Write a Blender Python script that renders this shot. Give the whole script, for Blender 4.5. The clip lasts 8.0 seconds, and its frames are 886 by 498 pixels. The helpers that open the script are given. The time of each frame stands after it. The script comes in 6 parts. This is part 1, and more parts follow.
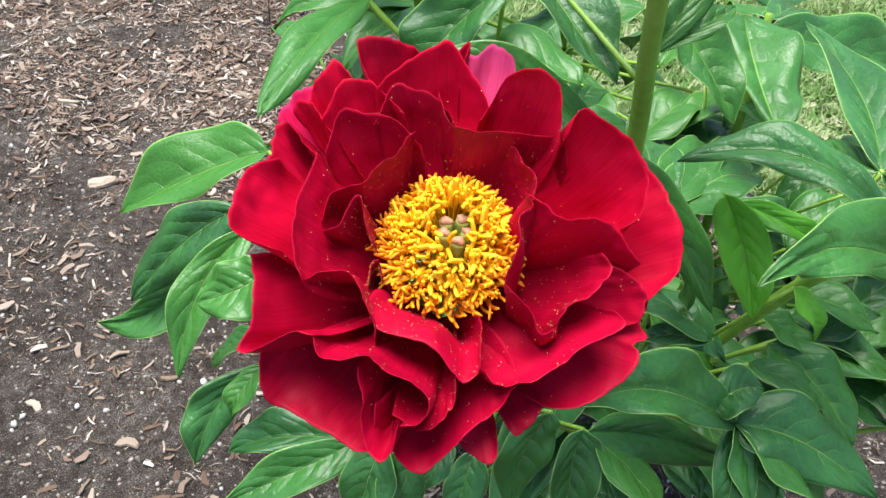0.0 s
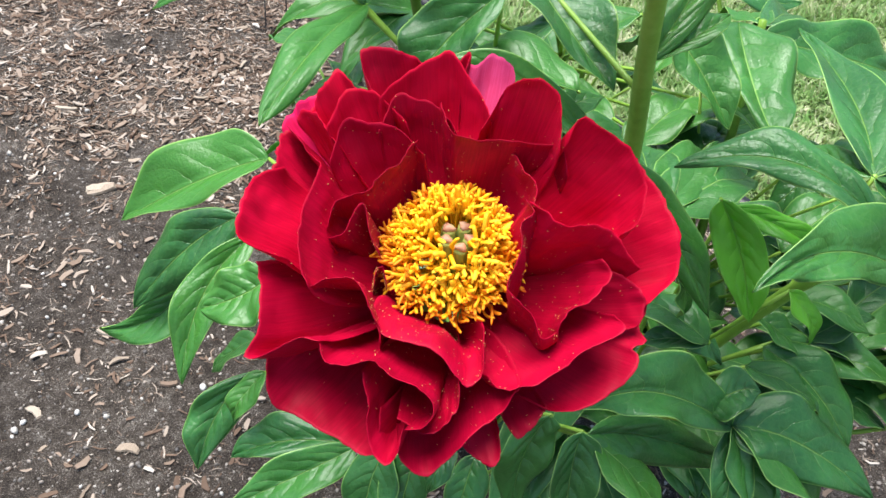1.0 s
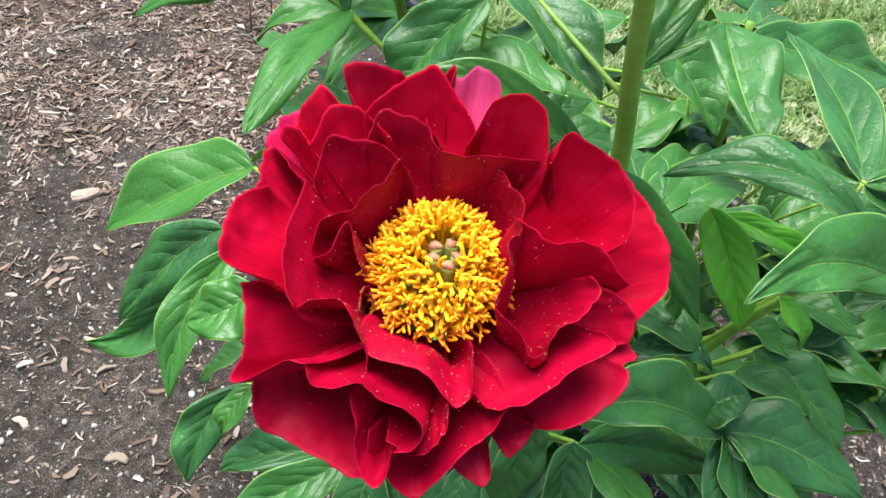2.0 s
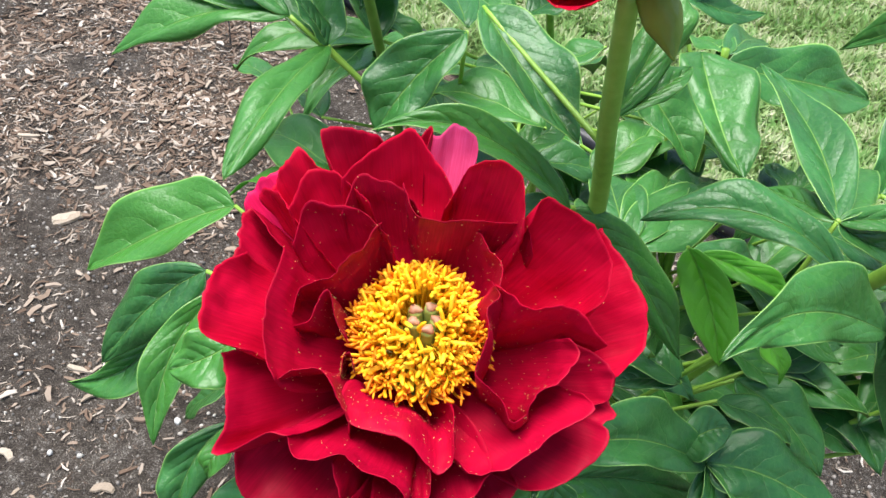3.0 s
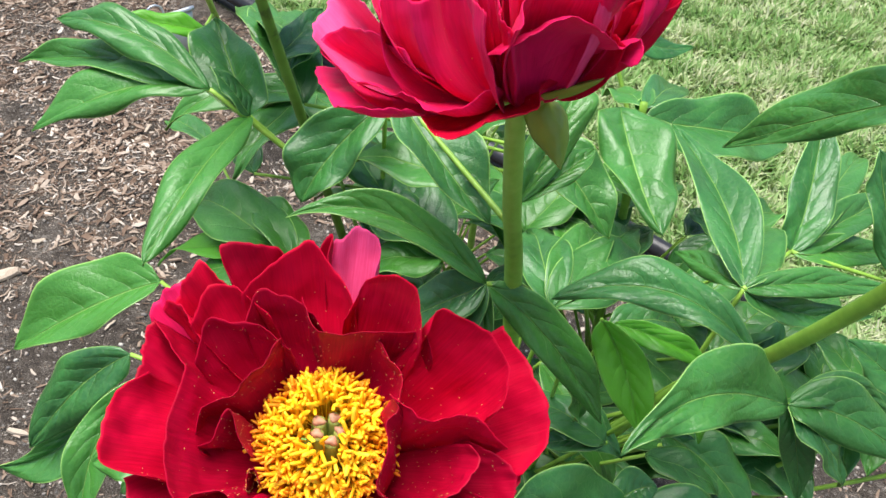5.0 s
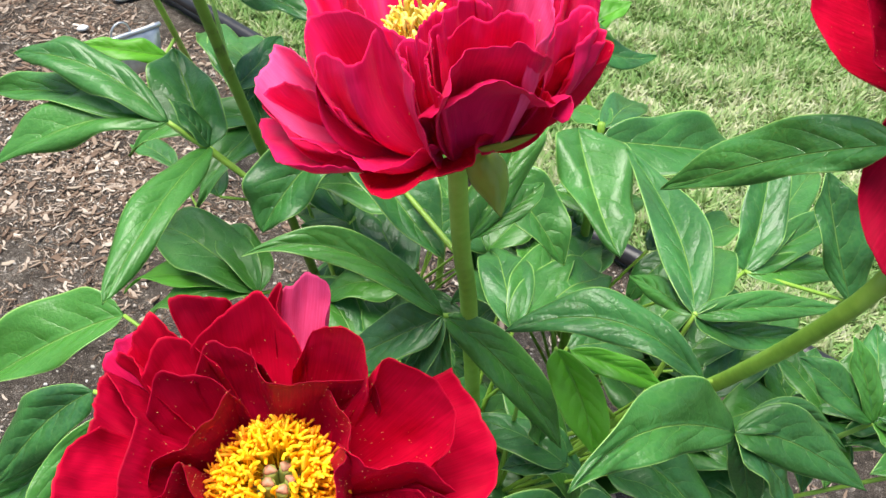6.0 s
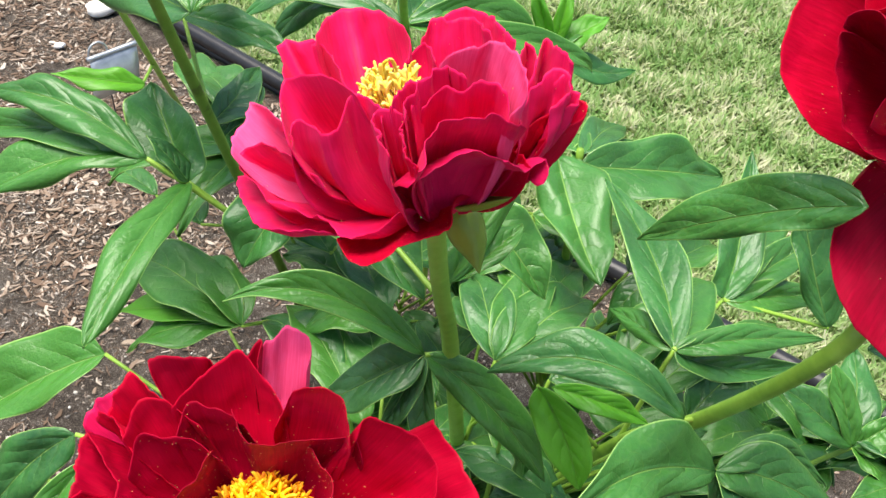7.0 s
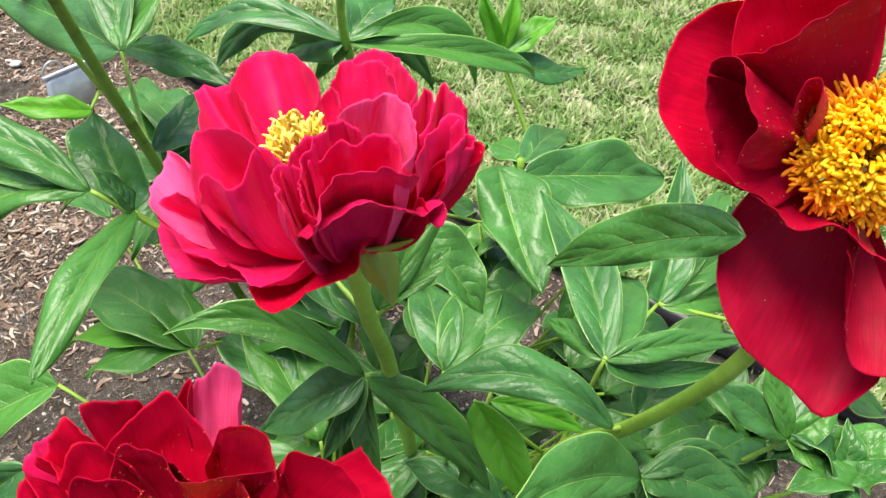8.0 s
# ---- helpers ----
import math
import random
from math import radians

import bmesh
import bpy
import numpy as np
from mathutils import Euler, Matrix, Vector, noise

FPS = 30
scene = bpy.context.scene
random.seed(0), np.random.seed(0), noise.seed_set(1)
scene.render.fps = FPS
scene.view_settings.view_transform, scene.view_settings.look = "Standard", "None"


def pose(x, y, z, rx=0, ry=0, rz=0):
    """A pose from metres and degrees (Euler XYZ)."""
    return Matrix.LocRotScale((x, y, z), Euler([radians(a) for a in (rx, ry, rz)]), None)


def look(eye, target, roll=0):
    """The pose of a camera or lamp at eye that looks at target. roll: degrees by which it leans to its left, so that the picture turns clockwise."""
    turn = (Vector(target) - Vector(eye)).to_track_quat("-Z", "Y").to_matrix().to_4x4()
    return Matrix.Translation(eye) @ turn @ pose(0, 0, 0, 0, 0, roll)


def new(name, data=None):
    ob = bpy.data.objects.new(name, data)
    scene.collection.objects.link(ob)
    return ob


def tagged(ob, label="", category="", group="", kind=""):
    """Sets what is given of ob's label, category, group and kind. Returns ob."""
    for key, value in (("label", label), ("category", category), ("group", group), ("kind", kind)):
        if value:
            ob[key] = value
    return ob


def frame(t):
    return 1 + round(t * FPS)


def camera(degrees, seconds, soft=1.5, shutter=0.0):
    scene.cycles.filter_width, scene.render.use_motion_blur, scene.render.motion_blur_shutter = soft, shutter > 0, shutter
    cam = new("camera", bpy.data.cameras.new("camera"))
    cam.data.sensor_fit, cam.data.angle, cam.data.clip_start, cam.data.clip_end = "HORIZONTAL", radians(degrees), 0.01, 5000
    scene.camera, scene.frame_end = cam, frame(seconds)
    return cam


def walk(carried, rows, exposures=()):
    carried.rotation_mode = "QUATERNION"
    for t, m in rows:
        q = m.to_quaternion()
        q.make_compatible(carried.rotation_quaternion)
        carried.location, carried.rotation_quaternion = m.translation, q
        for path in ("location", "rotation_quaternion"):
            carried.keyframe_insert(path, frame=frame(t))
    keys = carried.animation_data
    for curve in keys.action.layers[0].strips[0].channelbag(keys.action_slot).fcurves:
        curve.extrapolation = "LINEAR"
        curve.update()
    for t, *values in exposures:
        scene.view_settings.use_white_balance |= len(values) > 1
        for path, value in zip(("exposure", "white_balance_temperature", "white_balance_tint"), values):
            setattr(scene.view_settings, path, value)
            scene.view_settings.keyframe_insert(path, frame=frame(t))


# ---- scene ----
cam = camera(53.9, 8.0)
PATH = [
    (0, (0.084, 0.036, 0.798), (0.038, 1.444, -0.622), 7.6),
    (0.5, (0.084, 0.034, 0.799), (0.041, 1.447, -0.616), 7.6),
    (1, (0.081, 0.032, 0.803), (0.045, 1.447, -0.61), 7.6),
    (1.5, (0.081, 0.035, 0.803), (0.056, 1.447, -0.612), 7.6),
    (3, (0.08, 0.058, 0.826), (0.102, 1.468, -0.593), 7.5),
    (3.5, (0.085, 0.066, 0.839), (0.126, 1.481, -0.575), 7.4),
    (4, (0.092, 0.074, 0.847), (0.152, 1.496, -0.558), 7.6),
    (4.5, (0.097, 0.081, 0.855), (0.176, 1.507, -0.545), 7.6),
    (5.8, (0.112, 0.084, 0.876), (0.252, 1.516, -0.514), 7.3),
    (6, (0.115, 0.092, 0.882), (0.26, 1.517, -0.514), 7.3),
    (6.5, (0.116, 0.097, 0.887), (0.279, 1.53, -0.498), 7.7),
    (7, (0.116, 0.107, 0.9), (0.297, 1.53, -0.493), 7.3),
    (7.5, (0.125, 0.112, 0.913), (0.329, 1.527, -0.485), 6.8),
    (8, (0.143, 0.108, 0.927), (0.365, 1.511, -0.48), 5.9),
]
# the picture warms slightly on the way
walk(cam, [(t, look(eye, target, roll)) for t, eye, target, roll in PATH], ((0, 1.07, 6500, 10), (3, 1.08, 6500, 9), (6, 1.08, 6850, 9), (8, 1.12, 7200, 11)))

# ---- light: a bright, thinly overcast day ----
SUN_EL, SUN_AZ = 78.0, -65.0
world = bpy.data.worlds.new("world")
scene.world = world
world.use_nodes = True
wn = world.node_tree
sky = wn.nodes.new("ShaderNodeTexSky")
sky.sky_type = 'NISHITA'
sky.sun_disc = False
sky.sun_elevation = radians(SUN_EL)
sky.sun_rotation = radians(SUN_AZ)
sky.air_density, sky.dust_density, sky.ozone_density = 1.0, 1.2, 1.0
wn.links.new(sky.outputs[0], wn.nodes["Background"].inputs[0])
wn.nodes["Background"].inputs[1].default_value = 0.098

sun_data = bpy.data.lights.new("sun", 'SUN')
sun_data.energy, sun_data.angle, sun_data.color = 3.5, radians(45), (1.0, 0.98, 0.95)
sun = new("sun", sun_data)
sun_dir = Vector((math.sin(radians(SUN_AZ)) * math.cos(radians(SUN_EL)), math.cos(radians(SUN_AZ)) * math.cos(radians(SUN_EL)), math.sin(radians(SUN_EL))))
sun.matrix_world = look(sun_dir * 5, (0, 0, 0))


# ---- materials ----
class Net:
    """A short way to write node materials."""

    def __init__(self, name):
        self.mat = bpy.data.materials.new(name)
        self.mat.use_nodes = True
        self.t = self.mat.node_tree
        self.b = self.t.nodes["Principled BSDF"]
        self.out = self.t.nodes["Material Output"]

    def put(self, socket, v):
        if isinstance(v, bpy.types.NodeSocket):
            self.t.links.new(v, socket)
        elif isinstance(v, (tuple, list)) and len(v) == 3 and socket.type == 'RGBA':
            socket.default_value = (*v, 1)
        else:
            socket.default_value = v

    def node(self, kind, out=0, props=None, **ins):
        n = self.t.nodes.new(kind)
        if props:
            if "operation" in props:
                n.operation = props["operation"]
            if "uv_map" in props:
                n.uv_map = props["uv_map"]
        for k, v in ins.items():
            self.put(n.inputs[int(k[1:])] if k[0] == "i" and k[1:].isdigit() else n.inputs[k], v)
        return n.outputs[out]

    def math(self, op, a, b=0.0, c=0.0):
        return self.node("ShaderNodeMath", 0, {"operation": op}, i0=a, i1=b, i2=c)

    def noise(self, vec, scale, detail=3.0, rough=0.5):
        return self.node("ShaderNodeTexNoise", 0, None, Vector=vec, Scale=scale, Detail=detail, Roughness=rough)

    def ramp(self, fac, stops):
        n = self.t.nodes.new("ShaderNodeValToRGB")
        self.put(n.inputs[0], fac)
        el = n.color_ramp.elements
        while len(el) < len(stops):
            el.new(0.5)
        for e, (p, c) in zip(el, stops):
            e.position, e.color = p, (*c, 1)
        return n.outputs[0]

    def mix(self, fac, a, b, mode='MIX'):
        n = self.t.nodes.new("ShaderNodeMix")
        n.data_type, n.blend_type = 'RGBA', mode
        self.put(n.inputs[0], fac)
        self.put(n.inputs[6], a)
        self.put(n.inputs[7], b)
        return n.outputs[2]

    def bump(self, height, strength, distance):
        self.put(self.b.inputs["Normal"], self.node("ShaderNodeBump", 0, None, Strength=strength, Distance=distance, Height=height))

    def set(self, **ins):
        for k, v in ins.items():
            self.put(self.b.inputs[k.replace("_", " ")], v)

    def uv(self):
        sep = self.t.nodes.new("ShaderNodeSeparateXYZ")
        uvn = self.node("ShaderNodeUVMap", 0, {"uv_map": "UVMap"})
        self.t.links.new(uvn, sep.inputs[0])
        return uvn, sep.outputs[0], sep.outputs[1]

    def obj(self):
        return self.node("ShaderNodeTexCoord", 3)

    def rand(self):
        return self.node("ShaderNodeObjectInfo", 5)

    def glow_through(self, color, amount):
        """Thin tissue: part of the light comes through from behind."""
        tr = self.node("ShaderNodeBsdfTranslucent", 0, None, Color=color)
        mx = self.t.nodes.new("ShaderNodeMixShader")
        mx.inputs[0].default_value = amount
        self.t.links.new(self.b.outputs[0], mx.inputs[1])
        self.t.links.new(tr, mx.inputs[2])
        self.t.links.new(mx.outputs[0], self.out.inputs[0])


def petal_material(name, deep, bright, through_color, sheen, glow=0.14):
    n = Net(name)
    uv, u, v = n.uv()
    stretch = n.node("ShaderNodeMapping", 0, None, Vector=uv, Scale=(70.0, 4.0, 1.0))
    veins = n.noise(stretch, 1.0, 4.0, 0.65)
    blotch = n.noise(n.obj(), 60.0, 3.0)
    f = n.math('ADD', n.math('MULTIPLY', veins, 0.6), n.math('MULTIPLY', blotch, 0.4))
    col = n.ramp(f, [(0.36, deep), (0.64, bright)])
    hue = n.mix(n.math('MULTIPLY', n.rand(), 0.5), col, bright)
    n.set(Base_Color=hue, Roughness=n.math('MULTIPLY_ADD', blotch, 0.2, 0.42), Specular_IOR_Level=0.16, Sheen_Weight=sheen, Sheen_Roughness=0.45, Sheen_Tint=(1.0, 0.25, 0.45))
    n.bump(n.math('ADD', n.math('MULTIPLY', veins, 0.5), blotch), 0.35, 0.0012)
    n.glow_through(through_color, glow)
    return n.mat


def leaf_material(name, dark, light, vein, gloss, amount, relief_depth):
    n = Net(name)
    uv, u, v = n.uv()
    a = n.math('ABSOLUTE', n.math('MULTIPLY_ADD', u, 2.0, -1.0))
    side = n.math('MULTIPLY', n.math('GREATER_THAN', u, 0.5), 0.37)
    wob = n.noise(n.obj(), 45.0, 2.0)
    run = n.math('SUBTRACT', v, n.math('MULTIPLY', n.math('POWER', a, 1.5), 0.30))
    phase = n.math('ADD', n.math('MULTIPLY_ADD', wob, 0.9, n.math('MULTIPLY', run, 6.3)), side)
    saw = n.math('ABSOLUTE', n.math('SUBTRACT', n.math('FRACT', phase), 0.5))
    fade = n.math('MAXIMUM', n.math('SUBTRACT', 1.0, n.math('MULTIPLY', a, 1.15)), 0.0)
    lateral = n.math('MULTIPLY', n.math('SUBTRACT', 1.0, n.math('MINIMUM', n.math('MULTIPLY', saw, 48.0), 1.0)), fade)
    mid = n.math('SUBTRACT', 1.0, n.math('MINIMUM', n.math('MULTIPLY', a, 30.0), 1.0))
    rim = n.math('MAXIMUM', n.math('MULTIPLY', n.math('SUBTRACT', a, 0.960), 30.0), 0.0)
    mask = n.math('MINIMUM', n.math('ADD', n.math('ADD', n.math('MULTIPLY', mid, 0.85), n.math('MULTIPLY', lateral, 0.42)), n.math('MULTIPLY', rim, 0.9)), 1.0)
    big = n.noise(n.obj(), 26.0, 4.0)
    fine = n.noise(n.obj(), 420.0, 3.0, 0.6)
    f = n.math('ADD', n.math('MULTIPLY', big, 0.75), n.math('MULTIPLY', fine, 0.25))
    col = n.ramp(f, [(0.32, dark), (0.68, light)])
    warm = (light[0] * 1.25, light[1] * 1.08, light[2] * 0.55)
    col = n.mix(n.math('MULTIPLY', n.math('POWER', n.rand(), 1.4), 0.85), col, warm)
    cells = n.t.nodes.new("ShaderNodeTexVoronoi")
    cells.feature = 'DISTANCE_TO_EDGE'
    n.put(cells.inputs["Vector"], n.obj())
    cells.inputs["Scale"].default_value = 170.0
    net = n.math('MINIMUM', n.math('MULTIPLY', cells.outputs[0], 7.0), 1.0)
    col = n.mix(n.math('MULTIPLY', n.math('SUBTRACT', 1.0, net), 0.05), col, vein)
    col = n.mix(mask, col, vein)
    n.set(Base_Color=col, Roughness=n.math('MULTIPLY_ADD', fine, 0.20, gloss), Specular_IOR_Level=0.60)
    soft = n.math('SUBTRACT', 1.0, n.math('POWER', n.math('SUBTRACT', 1.0, n.math('MULTIPLY', saw, 2.0)), 2.0))
    relief = n.math('ADD', n.math('SUBTRACT', n.math('MULTIPLY', n.math('MULTIPLY', soft, fade), 0.9), n.math('ADD', mid, n.math('MULTIPLY', lateral, 0.25))), n.math('ADD', n.math('MULTIPLY', net, 0.08), n.math('ADD', n.math('MULTIPLY', fine, 0.55), n.math('MULTIPLY', big, 0.6))))
    n.bump(relief, 0.7, relief_depth)
    n.glow_through(tuple(min(1, c * 2.2) for c in light), amount)
    return n.mat


def plain_material(name, stops, rough, scale=200.0, spec=0.4, bump=0.3, dist=0.001, per_object=0.0):
    n = Net(name)
    a = n.noise(n.obj(), scale, 4.0)
    b = n.noise(n.obj(), scale * 0.13, 3.0)
    f = n.math('ADD', n.math('MULTIPLY', a, 0.5), n.math('MULTIPLY', b, 0.5))
    if per_object:
        f = n.math('ADD', f, n.math('MULTIPLY', n.math('SUBTRACT', n.rand(), 0.5), per_object))
    n.set(Base_Color=n.ramp(f, stops), Roughness=rough, Specular_IOR_Level=spec)
    n.bump(a, bump, dist)
    return n.mat


def island_material(name, stops, rough, scale=120.0, spec=0.3, thin=None):
    """Many small loose pieces in one mesh, each with a tone of its own."""
    n = Net(name)
    isl = n.node("ShaderNodeNewGeometry", 8)
    a = n.noise(n.obj(), scale, 4.0)
    f = n.math('ADD', n.math('MULTIPLY', isl, 0.75), n.math('MULTIPLY', a, 0.25))
    n.set(Base_Color=n.ramp(f, stops), Roughness=rough, Specular_IOR_Level=spec)
    n.bump(a, 0.4, 0.001)
    if thin:
        n.glow_through(thin, 0.25)
    return n.mat


CRIMSON = petal_material("crimson_petal", (0.27, 0.0002, 0.0125), (0.54, 0.0008, 0.0350), (0.66, 0.0008, 0.036), 0.0)
ROSE = petal_material("rose_petal", (0.60, 0.0030, 0.052), (0.90, 0.0130, 0.140), (0.94, 0.012, 0.13), 0.12, 0.18)
# pale pink; on the second flower's front petal its lilac is a painted highlight
PALE = petal_material("pale_petal", (0.76, 0.022, 0.13), (0.95, 0.11, 0.32), (0.95, 0.05, 0.20), 0.06, 0.2)
# lighter crimson; paints light on the third flower, shade low on the second
RUBY = petal_material("ruby_petal", (0.44, 0.0004, 0.0170), (0.74, 0.0015, 0.0460), (0.86, 0.002, 0.050), 0.03, 0.22)
LEAF = leaf_material("leaf_top", (0.013, 0.073, 0.018), (0.048, 0.215, 0.046), (0.34, 0.60, 0.15), 0.25, 0.15, 0.0013)
LEAF_BACK = leaf_material("leaf_underside", (0.07, 0.16, 0.028), (0.12, 0.24, 0.045), (0.22, 0.38, 0.10), 0.5, 0.18, 0.0008)
YOUNG = leaf_material("young_leaf", (0.055, 0.24, 0.014), (0.11, 0.39, 0.026), (0.26, 0.50, 0.09), 0.36, 0.3, 0.0010)
STALK = plain_material("green_stalk", [(0.25, (0.14, 0.29, 0.03)), (0.5, (0.25, 0.45, 0.055)), (0.75, (0.36, 0.57, 0.10))], 0.40, 130.0, per_object=0.2)
YOUNG_STALK = plain_material("light_stalk", [(0.25, (0.22, 0.37, 0.045)), (0.75, (0.40, 0.56, 0.10))], 0.42, 110.0)
STREAKED = plain_material("streaked_stalk", [(0.36, (0.05, 0.055, 0.014)), (0.46, (0.13, 0.23, 0.03)), (0.75, (0.20, 0.33, 0.05))], 0.42, 110.0)
SEPAL = plain_material("sepal_green", [(0.3, (0.13, 0.24, 0.025)), (0.75, (0.30, 0.35, 0.045))], 0.42, 60.0)
ANTHER = plain_material("orange_anther", [(0.1, (0.78, 0.20, 0.003)), (0.5, (0.90, 0.34, 0.005)), (0.9, (0.95, 0.50, 0.012))], 0.6, 400.0, per_object=0.7)
GOLD = plain_material("golden_anther", [(0.1, (0.92, 0.38, 0.003)), (0.5, (0.97, 0.54, 0.006)), (0.9, (0.98, 0.68, 0.035))], 0.6, 400.0, per_object=0.7)
LEMON = plain_material("lemon_anther", [(0.1, (0.86, 0.58, 0.03)), (0.5, (0.92, 0.74, 0.11)), (0.9, (0.94, 0.84, 0.30))], 0.6, 400.0, per_object=0.6)
BROWNED = plain_material("spent_anther", [(0.3, (0.09, 0.03, 0.012)), (0.7, (0.3, 0.13, 0.03))], 0.8, 400.0)
CARPEL = plain_material("green_carpel", [(0.3, (0.16, 0.20, 0.035)), (0.7, (0.34, 0.36, 0.08))], 0.6, 150.0)
STIGMA = plain_material("pink_stigma", [(0.3, (0.40, 0.16, 0.09)), (0.7, (0.58, 0.36, 0.22))], 0.5, 200.0)
POLLEN = plain_material("pollen", [(0.3, (0.8, 0.38, 0.06)), (0.7, (0.88, 0.6, 0.25))], 0.8, 300.0)


# ---- mesh helpers ----
def mesh_of(name, verts, faces, mats, uvs=None, mat_index=None, smooth=True):
    me = bpy.data.meshes.new(name)
    me.from_pydata([tuple(v) for v in verts], [], faces)
    for m in mats:
        me.materials.append(m)
    if mat_index is not None:
        me.polygons.foreach_set("material_index", mat_index)
    if smooth:
        me.polygons.foreach_set("use_smooth", [True] * len(me.polygons))
    if uvs is not None:
        layer = me.uv_layers.new(name="UVMap")
        idx = np.zeros(len(me.loops), dtype=np.int32)
        me.loops.foreach_get("vertex_index", idx)
        layer.data.foreach_set("uv", np.asarray(uvs, dtype=np.float32)[idx].ravel())
    me.update()
    return me


def thing(name, at, label, category, group="", kind=""):
    ob = new(name)
    ob.location = at
    ob.empty_display_size = 0.02
    return tagged(ob, label, category, group, kind)


ROOT = {}


def part(name, me, parent, label="", kind=""):
    """Links a mesh whose vertices are in world coordinates under a thing or a part."""
    ob = new(name, me)
    ob.parent = parent
    base = ROOT.get(parent)
    if base is None:
        base = Vector(parent.location)
    ob.location = -base if parent.type == 'EMPTY' else (0, 0, 0)
    ROOT[ob] = Vector((0, 0, 0))
    return tagged(ob, label, "", "", kind)


def sheet(grid, thick, mats, uvgrid, name, taper=1.0):
    """A thin two-sided sheet from a grid of points, closed round its rim, which may thin out."""
    g = np.asarray(grid, dtype=float)
    nv, nu, _ = g.shape
    dv, du = np.gradient(g, axis=0), np.gradient(g, axis=1)
    nrm = np.cross(du, dv)
    ln = np.linalg.norm(nrm, axis=2, keepdims=True)
    ln[ln < 1e-12] = 1
    nrm /= ln
    half = np.full((nv, nu, 1), thick / 2)
    half[-1], half[:, 0], half[:, -1] = half[-1] * taper, half[:, 0] * taper, half[:, -1] * taper
    top, bot = g + nrm * half, g - nrm * half
    verts = np.concatenate([top.reshape(-1, 3), bot.reshape(-1, 3)])
    uvs = np.concatenate([uvgrid.reshape(-1, 2)] * 2)
    off = nv * nu
    faces, mi = [], []
    back = 1 if len(mats) > 1 else 0
    for j in range(nv - 1):
        for i in range(nu - 1):
            a = j * nu + i
            faces.append((a, a + 1, a + nu + 1, a + nu))
            mi.append(0)
            faces.append((off + a, off + a + nu, off + a + nu + 1, off + a + 1))
            mi.append(back)
    ring = [(0, i) for i in range(nu)] + [(j, nu - 1) for j in range(1, nv)] + [(nv - 1, i) for i in range(nu - 2, -1, -1)] + [(j, 0) for j in range(nv - 2, 0, -1)]
    ids = [j * nu + i for j, i in ring]
    for k in range(len(ids)):
        a, b = ids[k], ids[(k + 1) % len(ids)]
        faces.append((b, a, off + a, off + b))
        mi.append(0)
    return mesh_of(name, verts, faces, mats, uvs, mi)


def unit(v):
    v = np.asarray(v, dtype=float)
    return v / max(np.linalg.norm(v), 1e-9)


def spline(points, n):
    """Points along a smooth curve through the given ones."""
    p = [np.asarray(q, dtype=float) for q in points]
    p = [2 * p[0] - p[1]] + p + [2 * p[-1] - p[-2]]
    out = []
    for k in range(1, len(p) - 2):
        for s in np.linspace(0, 1, n, endpoint=False):
            a, b, c, d = p[k - 1:k + 3]
            out.append(0.5 * (2 * b + (c - a) * s + (2 * a - 5 * b + 4 * c - d) * s * s + (3 * b - a - 3 * c + d) * s ** 3))
    out.append(p[-2])
    return np.array(out)


def tube(points, r0, r1, mats, name, n=6, sides=9, ridges=0.0):
    c = spline(points, n)
    t = np.gradient(c, axis=0)
    verts, faces = [], []
    ref = np.array((0.3, 0.9, 0.2))
    m = len(c)
    for k in range(m):
        tt = unit(t[k])
        s = unit(np.cross(tt, ref))
        q = np.cross(tt, s)
        r = r0 + (r1 - r0) * k / (m - 1)
        for i in range(sides):
            a = 2 * math.pi * i / sides
            rr = r * (1 + ridges * math.cos(4 * a))
            verts.append(c[k] + rr * (math.cos(a) * s + math.sin(a) * q))
    for k in range(m - 1):
        for i in range(sides):
            j = (i + 1) % sides
            faces.append((k * sides + i, k * sides + j, (k + 1) * sides + j, (k + 1) * sides + i))
    faces.append(tuple(range(sides - 1, -1, -1)))
    faces.append(tuple((m - 1) * sides + i for i in range(sides)))
    return mesh_of(name, verts, faces, mats)


# ---- leaves ----
LEAF_RNG = random.Random(5)


